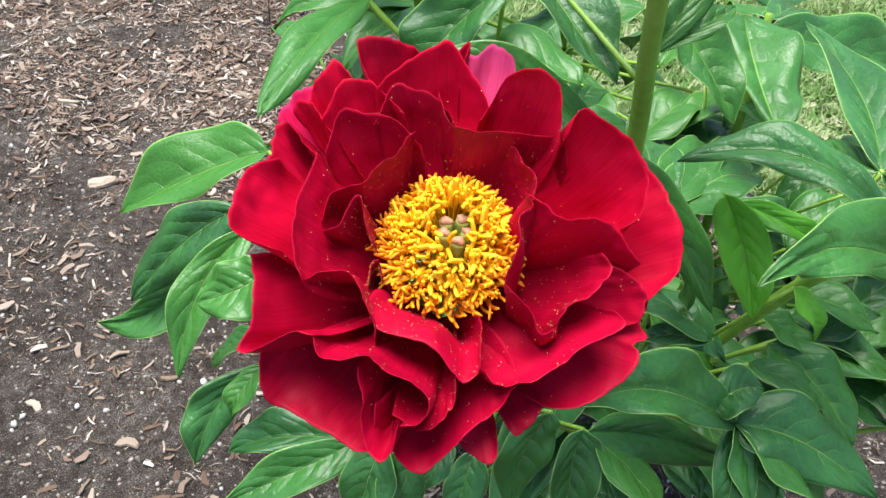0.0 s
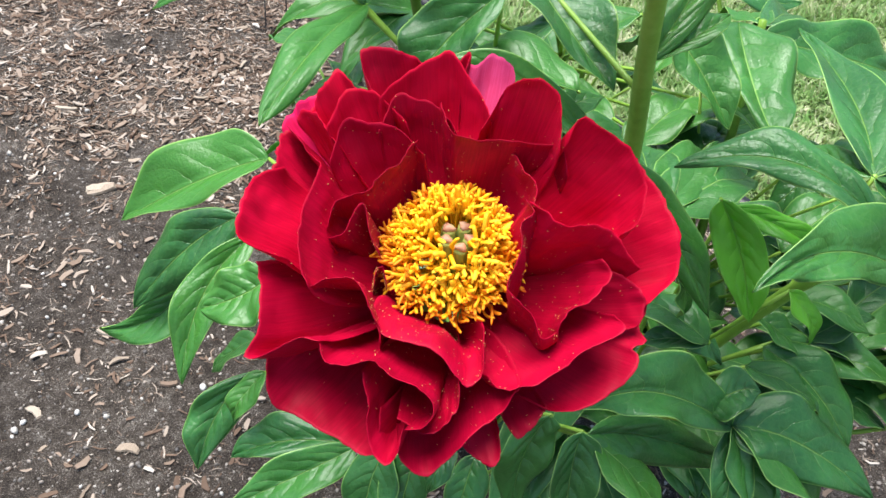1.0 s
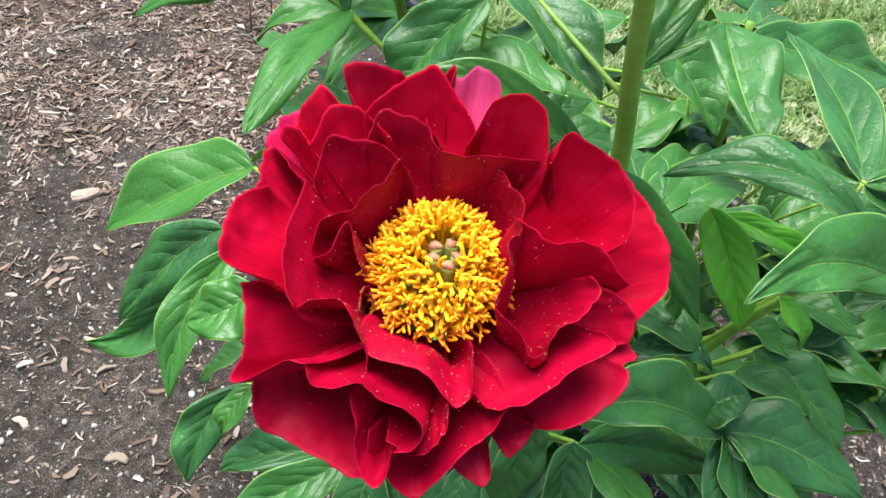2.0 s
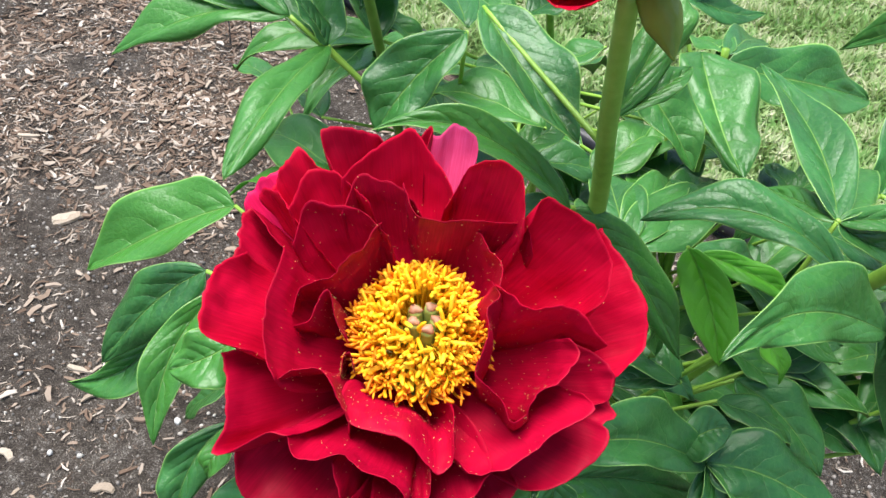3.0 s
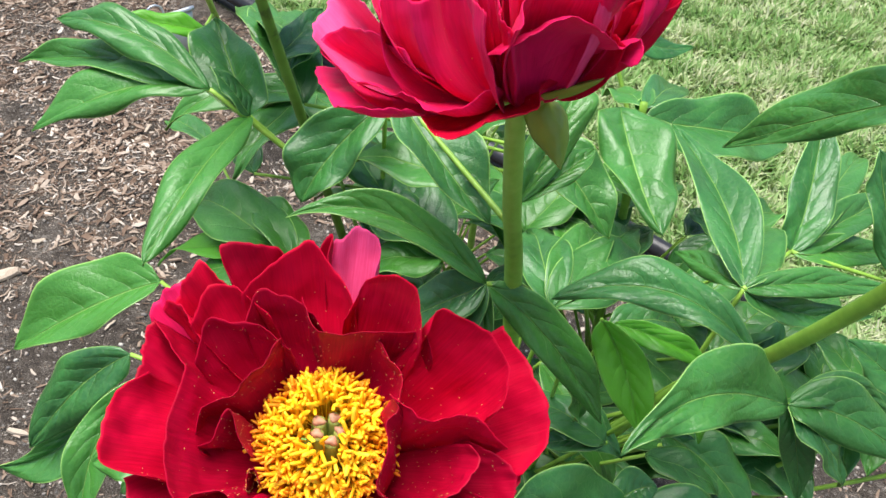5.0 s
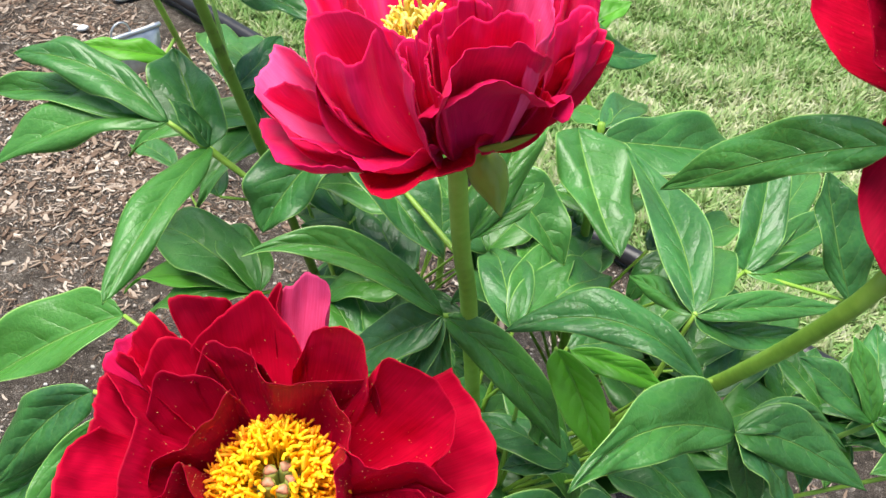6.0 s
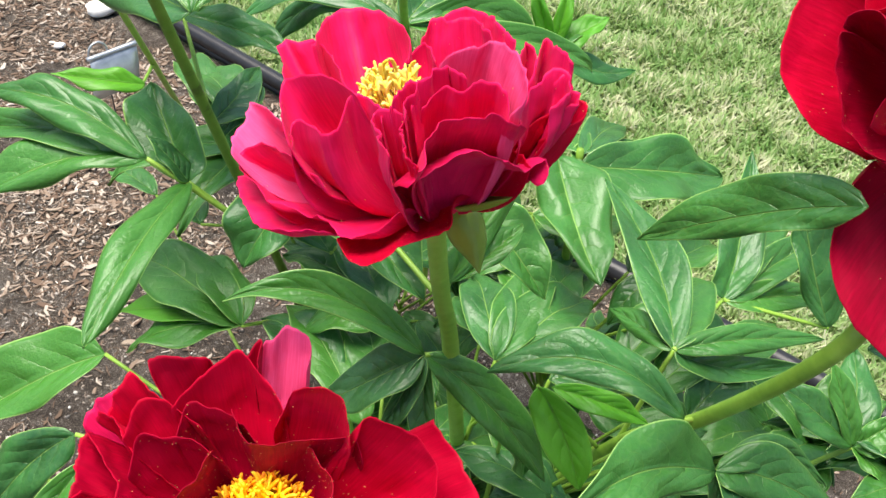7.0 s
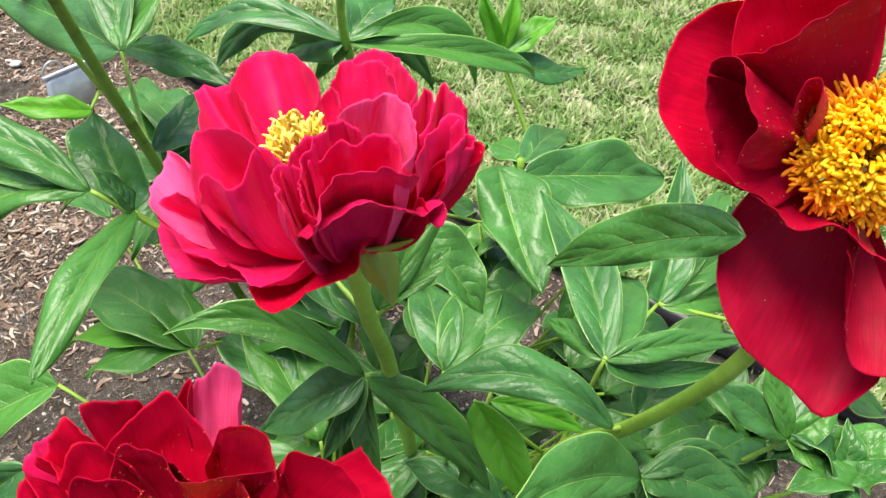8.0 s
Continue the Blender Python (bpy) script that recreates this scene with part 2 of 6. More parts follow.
def leaf(parent, base, tip, width, roll=0.0, arch=0.10, fold=29.0, twist=0.0, bend=0.0, wave=0.19, mat=None, name="leaflet", fat=0.42):
    """A peony leaflet from base to tip: a pointed blade, folded along its midrib, arched and a little wavy."""
    b, t = np.asarray(base, dtype=float), np.asarray(tip, dtype=float)
    ln = np.linalg.norm(t - b)
    ax = unit(t - b)
    side0 = np.cross(ax, (0, 0, 1))
    side0 = unit(side0) if np.linalg.norm(side0) > 0.05 else np.array((1.0, 0, 0))
    up0 = np.cross(side0, ax)
    ctrl = (b + t) / 2 + up0 * arch * ln * 2 + side0 * bend * ln * 2
    nv, nu = 19, 11
    grid, uvg = np.zeros((nv, nu, 3)), np.zeros((nv, nu, 2))
    ph, ph2 = LEAF_RNG.uniform(0, 6.28), LEAF_RNG.uniform(0, 6.28)
    k1, skew, droop = LEAF_RNG.uniform(1.2, 2.2), LEAF_RNG.uniform(-0.13, 0.13), LEAF_RNG.uniform(0.0, 0.10)
    roll += LEAF_RNG.uniform(-9, 9)
    fold += LEAF_RNG.uniform(-7, 8)
    for j in range(nv):
        v = j / (nv - 1)
        m = (1 - v) ** 2 * b + 2 * v * (1 - v) * ctrl + v * v * t + up0 * (droop * ln * math.sin(math.pi * v ** 1.8))
        tg = unit(2 * (1 - v) * (ctrl - b) + 2 * v * (t - ctrl))
        s = unit(np.cross(tg, up0))
        q = np.cross(s, tg)
        a = radians(roll + twist * (v - 0.5))
        s, q = s * math.cos(a) + q * math.sin(a), q * math.cos(a) - s * math.sin(a)
        w = max(0.0, v) ** 0.66 * max(0.0, 1 - v) ** 1.05 / (fat ** 0.66 * (1 - fat) ** 1.05)
        w = min(w, 1.06) * width / 2 + 0.0012 * (1 - v)
        f = radians(fold) * (1 - 0.5 * v)
        for i in range(nu):
            u = -1 + 2 * i / (nu - 1)
            x = u * w * (1 + skew * (1 if u > 0 else -1)) * (1 + 0.05 * math.sin(9 * v + ph2 + 2 * (u > 0)))
            lift = abs(x) * math.sin(f) - 0.42 * x * x / max(width, 0.01)
            ripple = wave * width * (abs(u) ** 1.6) * math.sin(2 * math.pi * k1 * v + ph + (1.4 if u > 0 else 0)) * min(1, 4 * v * (1 - v) + 0.15) * 0.5
            hump = 0.075 * width * noise.noise(Vector((u * 1.6 + ph, v * 4.5 + ph2, ph))) * min(1.0, 5 * v)
            quilt = 0.010 * width * math.sin(2 * math.pi * (6.5 * (v - 0.22 * abs(u))) + ph2) * (1 - abs(u)) * (abs(u) > 0.01)
            grid[j, i] = m + s * x * math.cos(f) + q * (lift + ripple + quilt + hump)
            uvg[j, i] = ((u + 1) / 2, v)
    me = sheet(grid, 0.0005, [mat or LEAF, YOUNG if mat is YOUNG else LEAF_BACK], uvg, name)
    return part(name, me, parent)


def blade(parent, base, mid, tip, left, right, wave=0.10, mat=None, name="leaflet", back=None):
    """A peony leaflet whose midrib runs from base over mid to tip; left and right reach from mid to the blade's two edges."""
    b, m0, t = (np.asarray(p, dtype=float) for p in (base, mid, tip))
    arms = [np.asarray(left, dtype=float), np.asarray(right, dtype=float)]
    ln = np.linalg.norm(t - b)
    width = np.linalg.norm(arms[0]) + np.linalg.norm(arms[1])
    ctrl = 2 * m0 - (b + t) / 2
    nv, nu = 27, 15
    grid, uvg = np.zeros((nv, nu, 3)), np.zeros((nv, nu, 2))
    ph, ph2, k1 = LEAF_RNG.uniform(0, 6.28), LEAF_RNG.uniform(0, 6.28), LEAF_RNG.uniform(1.3, 2.3)
    curl, fat = LEAF_RNG.uniform(-0.10, 0.16), LEAF_RNG.uniform(0.40, 0.47)
    face = unit(np.cross(arms[1] - arms[0], t - b))
    if face @ np.array((0.0, -0.6, 0.8)) < 0:   # the upper side looks up and out of the clump
        arms, face = arms[::-1], -face
    for j in range(nv):
        v = j / (nv - 1)
        m = (1 - v) ** 2 * b + 2 * v * (1 - v) * ctrl + v * v * t
        tg = unit(2 * (1 - v) * (ctrl - b) + 2 * v * (t - ctrl))
        w = v ** 0.62 * (1 - v) ** (0.62 * (1 - fat) / fat) / (fat ** 0.62 * (1 - fat) ** (0.62 * (1 - fat) / fat))
        w = w * (1 - 0.22 * max(0.0, v - 0.72) / 0.28) + 0.02 * (1 - v)
        for i in range(nu):
            u = -1 + 2 * i / (nu - 1)
            arm = arms[1] if u > 0 else arms[0]
            a = abs(u)
            arm = arm - tg * (arm @ tg) * (1 - w)
            x = a * w * (1 + 0.045 * math.sin(10 * v + ph2 + 2 * (u > 0)))
            lift = width * w * (0.13 * a + 0.14 * a * (1 - a) - 0.06)
            ripple = wave * width * a ** 1.8 * math.sin(2 * math.pi * k1 * v + ph + (1.4 if u > 0 else 0)) * min(1, 5 * v * (1 - v))
            roll = curl * width * a ** 3 * w * (0.4 + v)
            hump = 0.05 * width * noise.noise(Vector((u * 1.7 + ph, v * 5 + ph2, ph))) * min(1.0, 5 * v) * min(1.0, 3 * a)
            phase = 6.3 * (v - 0.30 * a ** 1.5) + (0.37 if u > 0 else 0)
            quilt = 0.030 * width * abs(math.sin(math.pi * phase)) * (1 - a) * min(1.0, 6 * a) * min(1.0, 5 * v) * w
            grid[j, i] = m + arm * x + face * (lift + ripple - roll + hump + quilt)
            uvg[j, i] = ((u + 1) / 2, v)
    return part(name, sheet(grid, 0.0005, [mat or LEAF, back or (YOUNG if mat is YOUNG else LEAF_BACK)], uvg, name), parent)


def leaf_stalk(parent, frm, to, r=0.0016, sag=0.0, mat=None):
    a, b = np.asarray(frm, dtype=float), np.asarray(to, dtype=float)
    mid = (a + b) / 2 + np.array((0, 0, sag))
    return part("leaf_stalk", tube([a, mid, b], r * 1.35, r, [mat or STALK], "leaf_stalk", 5, 7), parent)


# ---- flowers ----
PETAL_RNG = random.Random(11)


class Bloom:
    """One flower: its foot, and right, up and outward axes of its disc."""

    def __init__(self, owner, foot, out):
        self.o, self.n = np.asarray(foot, dtype=float), unit(out)
        ref = np.array((0, 1.0, 0)) if abs(self.n[1]) < 0.95 else np.array((0, 0, 1.0))
        self.e1 = unit(np.cross(ref, self.n))
        self.e2 = np.cross(self.n, self.e1)
        verts, faces = [], []
        rings = [(0.0, -0.006, 0.0), (0.006, -0.005, 0), (0.011, -0.001, 0), (0.012, 0.003, 0), (0.007, 0.006, 0), (0.0, 0.007, 0)]
        for r, h, _ in rings:
            for i in range(14):
                a = 2 * math.pi * i / 14
                verts.append(self.at(max(r, 0.0005) * math.cos(a), max(r, 0.0005) * math.sin(a), h))
        for k in range(len(rings) - 1):
            for i in range(14):
                j = (i + 1) % 14
                faces.append((k * 14 + i, k * 14 + j, k * 14 + 14 + j, k * 14 + 14 + i))
        self.ob = part("flower", mesh_of("flower", verts, faces, [SEPAL]), owner)
        self.petals = []

    def at(self, a, b, h):
        return self.o + self.e1 * a + self.e2 * b + self.n * h

    def petal(self, rim, belly=0.22, ruffle=0.002, foot=0.017, mat=None, jag=0.008, crimp=0.0009):
        """One petal: a fan from the foot of the flower out to a rim, a smooth curve through the given points of the disc."""
        curve = spline(rim, 12)
        run = np.concatenate([[0.0], np.cumsum(np.linalg.norm(np.diff(curve, axis=0), axis=1))])
        nv, nu = 24, 33
        edge = np.stack([np.interp(np.linspace(0, run[-1], nu), run, curve[:, k]) for k in range(3)], axis=1)
        tip = edge[nu // 2 - 4:nu // 2 + 5].mean(axis=0)
        az = math.atan2(tip[1], tip[0])
        hor = np.array((math.cos(az), math.sin(az), 0))
        b = hor * foot
        ln = np.linalg.norm(tip - b)
        chord = unit(tip - b)
        down = hor - np.array((0, 0, 0.8))
        down = unit(down - chord * (down @ chord))
        ctrl = (b + tip) / 2 + down * belly * ln
        ph, ph2 = PETAL_RNG.uniform(0, 6.28), PETAL_RNG.uniform(0, 6.28)
        side = unit(edge[-1] - edge[0])
        grid, uvg = np.zeros((nv, nu, 3)), np.zeros((nv, nu, 2))
        for j in range(nv):
            v = 1 - (1 - j / (nv - 1)) ** 1.25
            m = (1 - v) ** 2 * b + 2 * v * (1 - v) * ctrl + v * v * tip
            tg = unit(2 * (1 - v) * (ctrl - b) + 2 * v * (tip - ctrl))
            q = unit(np.cross(tg, side))
            g = 0.16 * (1 - v) + math.sin(v * math.pi / 2) ** 0.6
            for i in range(nu):
                u = -1 + 2 * i / (nu - 1)
                d = edge[i] - tip
                along = chord * (d @ chord)
                p = m + along * v ** 1.15 + (d - along) * g
                rip = ruffle * (0.8 * v ** 2.2 * math.sin(0.9 * math.pi * u + ph) + 0.5 * v ** 4 * math.sin(2.1 * math.pi * u + ph2))
                w = Vector(p) * 70 + Vector((ph * 9, ph2 * 9, 0))
                inner = v * (1 - 0.6 * v ** 4)
                rip += 0.0028 * inner * noise.noise(w) + 0.0009 * v * noise.noise(w * 3)
                rip += crimp * v ** 1.5 * noise.noise(Vector((u * 5.0 + ph * 3, ph2, 0.8 * v))) + 0.5 * crimp * v ** 5 * noise.noise(Vector((u * 13 + ph2, ph, 0)))
                out = jag * ln * v ** 7 * (0.5 * math.sin(11.3 * u + ph * 2) + 0.4 * math.sin(27 * u + ph2) + 0.3 * math.sin(61 * u + ph))
                grid[j, i] = self.at(*(p + q * rip + tg * out))
                uvg[j, i] = ((u + 1) / 2, v)
        me = sheet(grid, 0.0004, [mat or CRIMSON], uvg, "petal", 0.45)
        self.petals.append(grid)
        return part("petal", me, self.ob)

    def sepal(self, tip, width, mat=None):
        t = self.at(*tip)
        b = self.at(*(np.asarray(tip) * np.array((0.1, 0.1, 0.0)) + np.array((0, 0, -0.004))))
        nv, nu = 12, 9
        grid, uvg = np.zeros((nv, nu, 3)), np.zeros((nv, nu, 2))
        ax = unit(t - b)
        s = unit(np.cross(ax, self.n))
        q = np.cross(s, ax)
        for j in range(nv):
            v = j / (nv - 1)
            w = width / 2 * (0.35 + 0.65 * math.sin(math.pi * min(1, v * 1.6) / 2)) * max(0.0, 1 - v ** 1.7)
            for i in range(nu):
                u = -1 + 2 * i / (nu - 1)
                grid[j, i] = b + (t - b) * v + s * u * w - q * (0.25 * width * (1 - u * u) * math.sin(math.pi * v)) + q * 0.1 * width
                uvg[j, i] = ((u + 1) / 2, v)
        return part("sepal", sheet(grid, 0.0009, [mat or SEPAL], uvg, "sepal"), self.ob)

    def stamens(self, count, inner, outer, height, shapes, seed, lean=0.9, size=1.0, up=0.0, aside=0.0):
        """Each stamen is a piece of its own; a handful of shapes is shared."""
        rng = random.Random(seed)
        for k in range(count):
            s = math.sqrt(rng.uniform(0, 1))
            r = inner + (outer - inner) * s
            az = rng.uniform(0, 2 * math.pi)
            tilt = lean * (r - inner * 0.6) / outer + rng.uniform(-0.5, 0.5)
            spin = rng.uniform(0, 2 * math.pi)
            h = height * (1.0 - 0.50 * s * s) * rng.uniform(0.9, 1.06)
            half = len(shapes) // 2
            ob = new("stamen", shapes[rng.randrange(half) + (half if s + rng.uniform(-0.2, 0.2) > 0.80 else 0)])
            ob.parent = self.ob
            pos = self.at(r * math.cos(az) + aside, r * math.sin(az) + up * h / height, h)
            zax = unit(self.n * math.cos(tilt) + (self.e1 * math.cos(az) + self.e2 * math.sin(az)) * math.sin(tilt))
            xax = unit(np.cross(zax, self.e1 * math.cos(spin) + self.e2 * math.sin(spin)))
            yax = np.cross(zax, xax)
            sc = rng.uniform(0.8, 1.15) * size
            m = Matrix(((xax[0] * sc, yax[0] * sc, zax[0] * sc, pos[0]), (xax[1] * sc, yax[1] * sc, zax[1] * sc, pos[1]), (xax[2] * sc, yax[2] * sc, zax[2] * sc, pos[2]), (0, 0, 0, 1)))
            ob.matrix_local = m

    def carpels(self, count, r, height, seed, up=0.0):
        rng = random.Random(seed)
        for k in range(count):
            az = 2 * math.pi * k / count + rng.uniform(-0.2, 0.2)
            b = self.at(r * 0.7 * math.cos(az), r * 0.7 * math.sin(az), 0.004)
            t = self.at(r * math.cos(az), r * math.sin(az) + up, height)
            m = (b + t) / 2
            body = tube([b, m, t * 0.85 + b * 0.15, t], 0.0042, 0.0028, [CARPEL], "carpel", 3, 10)
            c = part("carpel", body, self.ob, "downy green carpel")
            verts, faces = [], []
            n = 10
            for ring, (rr, hh) in enumerate([(0.0018, -0.001), (0.0023, 0.0008), (0.0017, 0.0018), (0.0006, 0.0021)]):
                for i in range(n):
                    a = 2 * math.pi * i / n
                    wob = 1 + 0.25 * math.sin(3 * a + k) * (ring > 0)
                    p = t + self.n * hh + (self.e1 * math.cos(a) * 1.2 + self.e2 * math.sin(a) * 0.85) * rr * wob
                    verts.append(p)
            for ring in range(3):
                for i in range(n):
                    j = (i + 1) % n
                    faces.append((ring * n + i, ring * n + j, ring * n + n + j, ring * n + n + i))
            faces.append(tuple(3 * n + i for i in range(n)))
            faces.append(tuple(range(n - 1, -1, -1)))
            part("stigma", mesh_of("stigma", verts, faces, [STIGMA]), self.ob, "crinkled pink stigma")

    def pollen(self, count, seed, rmax, big=1.0):
        """Loose grains lying on the petals."""
        rng = random.Random(seed)
        verts, faces = [], []
        for _ in range(count):
            g = self.petals[rng.randrange(len(self.petals))]
            j, i = rng.randrange(2, g.shape[0] - 1), rng.randrange(1, g.shape[1] - 1)
            p = g[j, i] + (g[j, i + 1] - g[j, i]) * rng.random() + (g[j + 1, i] - g[j, i]) * rng.random()
            nn = unit(np.cross(g[j, i + 1] - g[j, i], g[j + 1, i] - g[j, i]))
            if nn @ self.n < 0:
                nn = -nn
            d = p - self.o
            if np.linalg.norm(d - self.n * (d @ self.n)) > rmax * rng.uniform(0.3, 1.0):
                continue
            r = rng.uniform(0.00008, 0.00019) * big
            c = p + nn * (0.0003 + r * 0.5)
            k = len(verts)
            for s in ((1, 0, 0), (-1, 0, 0), (0, 1, 0), (0, -1, 0), (0, 0, 1), (0, 0, -1)):
                verts.append(c + np.array(s) * r * rng.uniform(0.7, 1.3))
            for f in ((0, 2, 4), (2, 1, 4), (1, 3, 4), (3, 0, 4), (2, 0, 5), (1, 2, 5), (3, 1, 5), (0, 3, 5)):
                faces.append(tuple(k + x for x in f))
        part("pollen", mesh_of("pollen", verts, faces, [POLLEN]), self.ob, "scattered yellow pollen grains", "stuff")


def stamen_shapes(mat, length, radius, seed, count=7):
    """Curled anthers on thin filaments."""
    rng = random.Random(seed)
    out = []
    for k in range(count):
        bx, by, wig = rng.uniform(-0.7, 0.7), rng.uniform(-0.7, 0.7), rng.uniform(-0.5, 0.5)
        pts = [(0, 0, -length * 1.3), (0, 0, 0), (-bx * length * 0.16, -by * length * 0.16 + wig * length * 0.2, length * 0.38), (bx * length * 0.10, by * length * 0.10, length * 0.72), (bx * length * 0.42, by * length * 0.42 - wig * length * 0.2, length * 0.98)]
        c = spline(pts, 3)
        verts, faces, sides = [], [], 6
        m = len(c)
        for q in range(m):
            z = q / (m - 1)
            r = radius * (0.32 if z < 0.26 else 0.85 if z < 0.36 else 1.05 if z < 0.92 else 0.55)
            for i in range(sides):
                a = 2 * math.pi * i / sides
                verts.append((c[q][0] + r * math.cos(a), c[q][1] + r * 0.75 * math.sin(a), c[q][2]))
        for q in range(m - 1):
            for i in range(sides):
                j = (i + 1) % sides
                faces.append((q * sides + i, q * sides + j, (q + 1) * sides + j, (q + 1) * sides + i))
        faces.append(tuple((m - 1) * sides + i for i in range(sides)))
        out.append(mesh_of("stamen", verts, faces, [mat]))
    return out


# ---- ground, lawn and edging ----
EDGE_N, EDGE_D = np.array((0.635, 0.772)), 1.056   # the lawn's straight edge: EDGE_N . (x, y) = EDGE_D
EDGE_T = np.array((0.772, -0.635))


def ground_material():
    n = Net("soil")
    co = n.obj()
    sep = n.t.nodes.new("ShaderNodeSeparateXYZ")
    n.t.links.new(co, sep.inputs[0])
    d = n.math('ADD', n.math('MULTIPLY', sep.outputs[0], float(EDGE_N[0])), n.math('MULTIPLY', sep.outputs[1], float(EDGE_N[1])))
    turf = n.math('MINIMUM', n.math('MAXIMUM', n.math('MULTIPLY', n.math('SUBTRACT', d, EDGE_D - 0.01), 60.0), 0.0), 1.0)
    a, b, c = n.noise(co, 650.0, 5.0, 0.75), n.noise(co, 75.0, 5.0, 0.6), n.noise(co, 7.0, 3.0)
    f = n.math('ADD', n.math('MULTIPLY', a, 0.62), n.math('ADD', n.math('MULTIPLY', b, 0.24), n.math('MULTIPLY', c, 0.14)))
    soil = n.ramp(f, [(0.38, (0.014, 0.011, 0.009)), (0.46, (0.058, 0.046, 0.037)), (0.54, (0.135, 0.112, 0.092)), (0.62, (0.42, 0.38, 0.33))])
    thatch = n.ramp(f, [(0.35, (0.055, 0.11, 0.025)), (0.5, (0.14, 0.23, 0.065)), (0.65, (0.29, 0.35, 0.15))])
    n.set(Base_Color=n.mix(turf, soil, thatch), Roughness=0.92, Specular_IOR_Level=0.2)
    n.bump(n.math('ADD', a, n.math('MULTIPLY', b, 1.5)), 1.0, 0.005)
    return n.mat


def soil_height(x, y):
    p = Vector((x, y, 0.0))
    h = 0.010 * noise.noise(p * 6) + 0.006 * noise.noise(p * 21) + 0.0035 * noise.noise(p * 70)
    far = max(0.0, min(1.0, (math.hypot(x, y - 0.9) - 1.6) / 2))
    return h * (1 - far) - 0.004


def axis(lo, hi, step, reach):
    mid = list(np.arange(lo, hi, step))
    out, s, x = [], step, hi
    while x < reach:
        out.append(x)
        s *= 1.35
        x += s
    out.append(reach)
    neg, s, x = [], step, lo - step
    while x > -reach:
        neg.append(x)
        s *= 1.35
        x -= s
    neg.append(-reach)
    return neg[::-1] + mid + out


gx, gy = axis(-0.85, 1.0, 0.0075, 300.0), axis(0.25, 1.7, 0.0075, 300.0)
gv = [(x, y, soil_height(x, y)) for y in gy for x in gx]
gf = [(j * len(gx) + i, j * len(gx) + i + 1, (j + 1) * len(gx) + i + 1, (j + 1) * len(gx) + i) for j in range(len(gy) - 1) for i in range(len(gx) - 1)]
tagged(new("ground", mesh_of("ground", gv, gf, [ground_material()])), "dark crumbly garden soil with mulch and lawn beyond", "ground", "", "structure")


def lump(rng, size, flat, n=7):
    """Vertices and faces of a small irregular stone or clod."""
    verts, faces = [], []
    rings = [(0.55, -0.8), (1.0, -0.1), (0.85, 0.55), (0.35, 0.95)]
    ph = rng.uniform(0, 6.28)
    for r, h in rings:
        for i in range(n):
            a = 2 * math.pi * i / n + ph
            rr = r * size * rng.uniform(0.8, 1.15)
            verts.append(np.array((rr * math.cos(a), rr * math.sin(a) * 0.75, h * size * flat)))
    for k in range(3):
        for i in range(n):
            j = (i + 1) % n
            faces.append((k * n + i, k * n + j, k * n + n + j, k * n + n + i))
    faces.append(tuple(3 * n + i for i in range(n)))
    faces.append(tuple(range(n - 1, -1, -1)))
    return verts, faces


def splinter(rng, length, width, thick, n=5):
    """A torn chip of wood: a bent, tapered slab with ragged ends."""
    verts, faces = [], []
    bow = rng.uniform(-0.15, 0.15) * length
    for k in range(n):
        s = k / (n - 1)
        w = width * (0.45 + 0.55 * math.sin(math.pi * (0.15 + 0.75 * s))) * rng.uniform(0.75, 1.15) / 2
        x, z = (s - 0.5) * length, bow * 0.3 * math.sin(math.pi * s)
        sh = bow * math.sin(math.pi * s) + rng.uniform(-0.1, 0.1) * width
        t = thick * rng.uniform(0.7, 1.1)
        for dy, dz in ((-w, 0), (w * 0.95, 0), (w, t), (-w * 0.85, t)):
            verts.append(np.array((x + rng.uniform(-0.06, 0.06) * length * (k in (0, n - 1)), sh + dy, z + dz)))
    for k in range(n - 1):
        for i in range(4):
            j = (i + 1) % 4
            faces.append((k * 4 + i, k * 4 + 4 + i, k * 4 + 4 + j, k * 4 + j))
    faces.append((0, 1, 2, 3))
    faces.append(tuple(4 * n - 4 + i for i in (3, 2, 1, 0)))
    return verts, faces


def placed(verts, x, y, z, yaw, tilt, roll=0.0):
    m = pose(x, y, z, math.degrees(roll), math.degrees(tilt), math.degrees(yaw))
    return [m @ Vector(v) for v in verts]


WOOD = [(0.0, (0.055, 0.040, 0.030)), (0.28, (0.150, 0.098, 0.068)), (0.46, (0.265, 0.195, 0.145)), (0.66, (0.42, 0.35, 0.285)), (0.92, (0.76, 0.70, 0.62))]


def mulch_material():
    n = Net("mulch")
    isl = n.node("ShaderNodeNewGeometry", 8)
    patch, grain = n.noise(n.obj(), 6.0, 3.0), n.noise(n.obj(), 300.0, 3.0)
    f = n.math('ADD', n.math('MULTIPLY', n.math('POWER', isl, 1.6), 0.55), n.math('ADD', n.math('MULTIPLY', patch, 0.45), n.math('MULTIPLY', grain, 0.12)))
    n.set(Base_Color=n.ramp(n.math('SUBTRACT', f, 0.08), WOOD), Roughness=0.88, Specular_IOR_Level=0.25)
    return n.mat


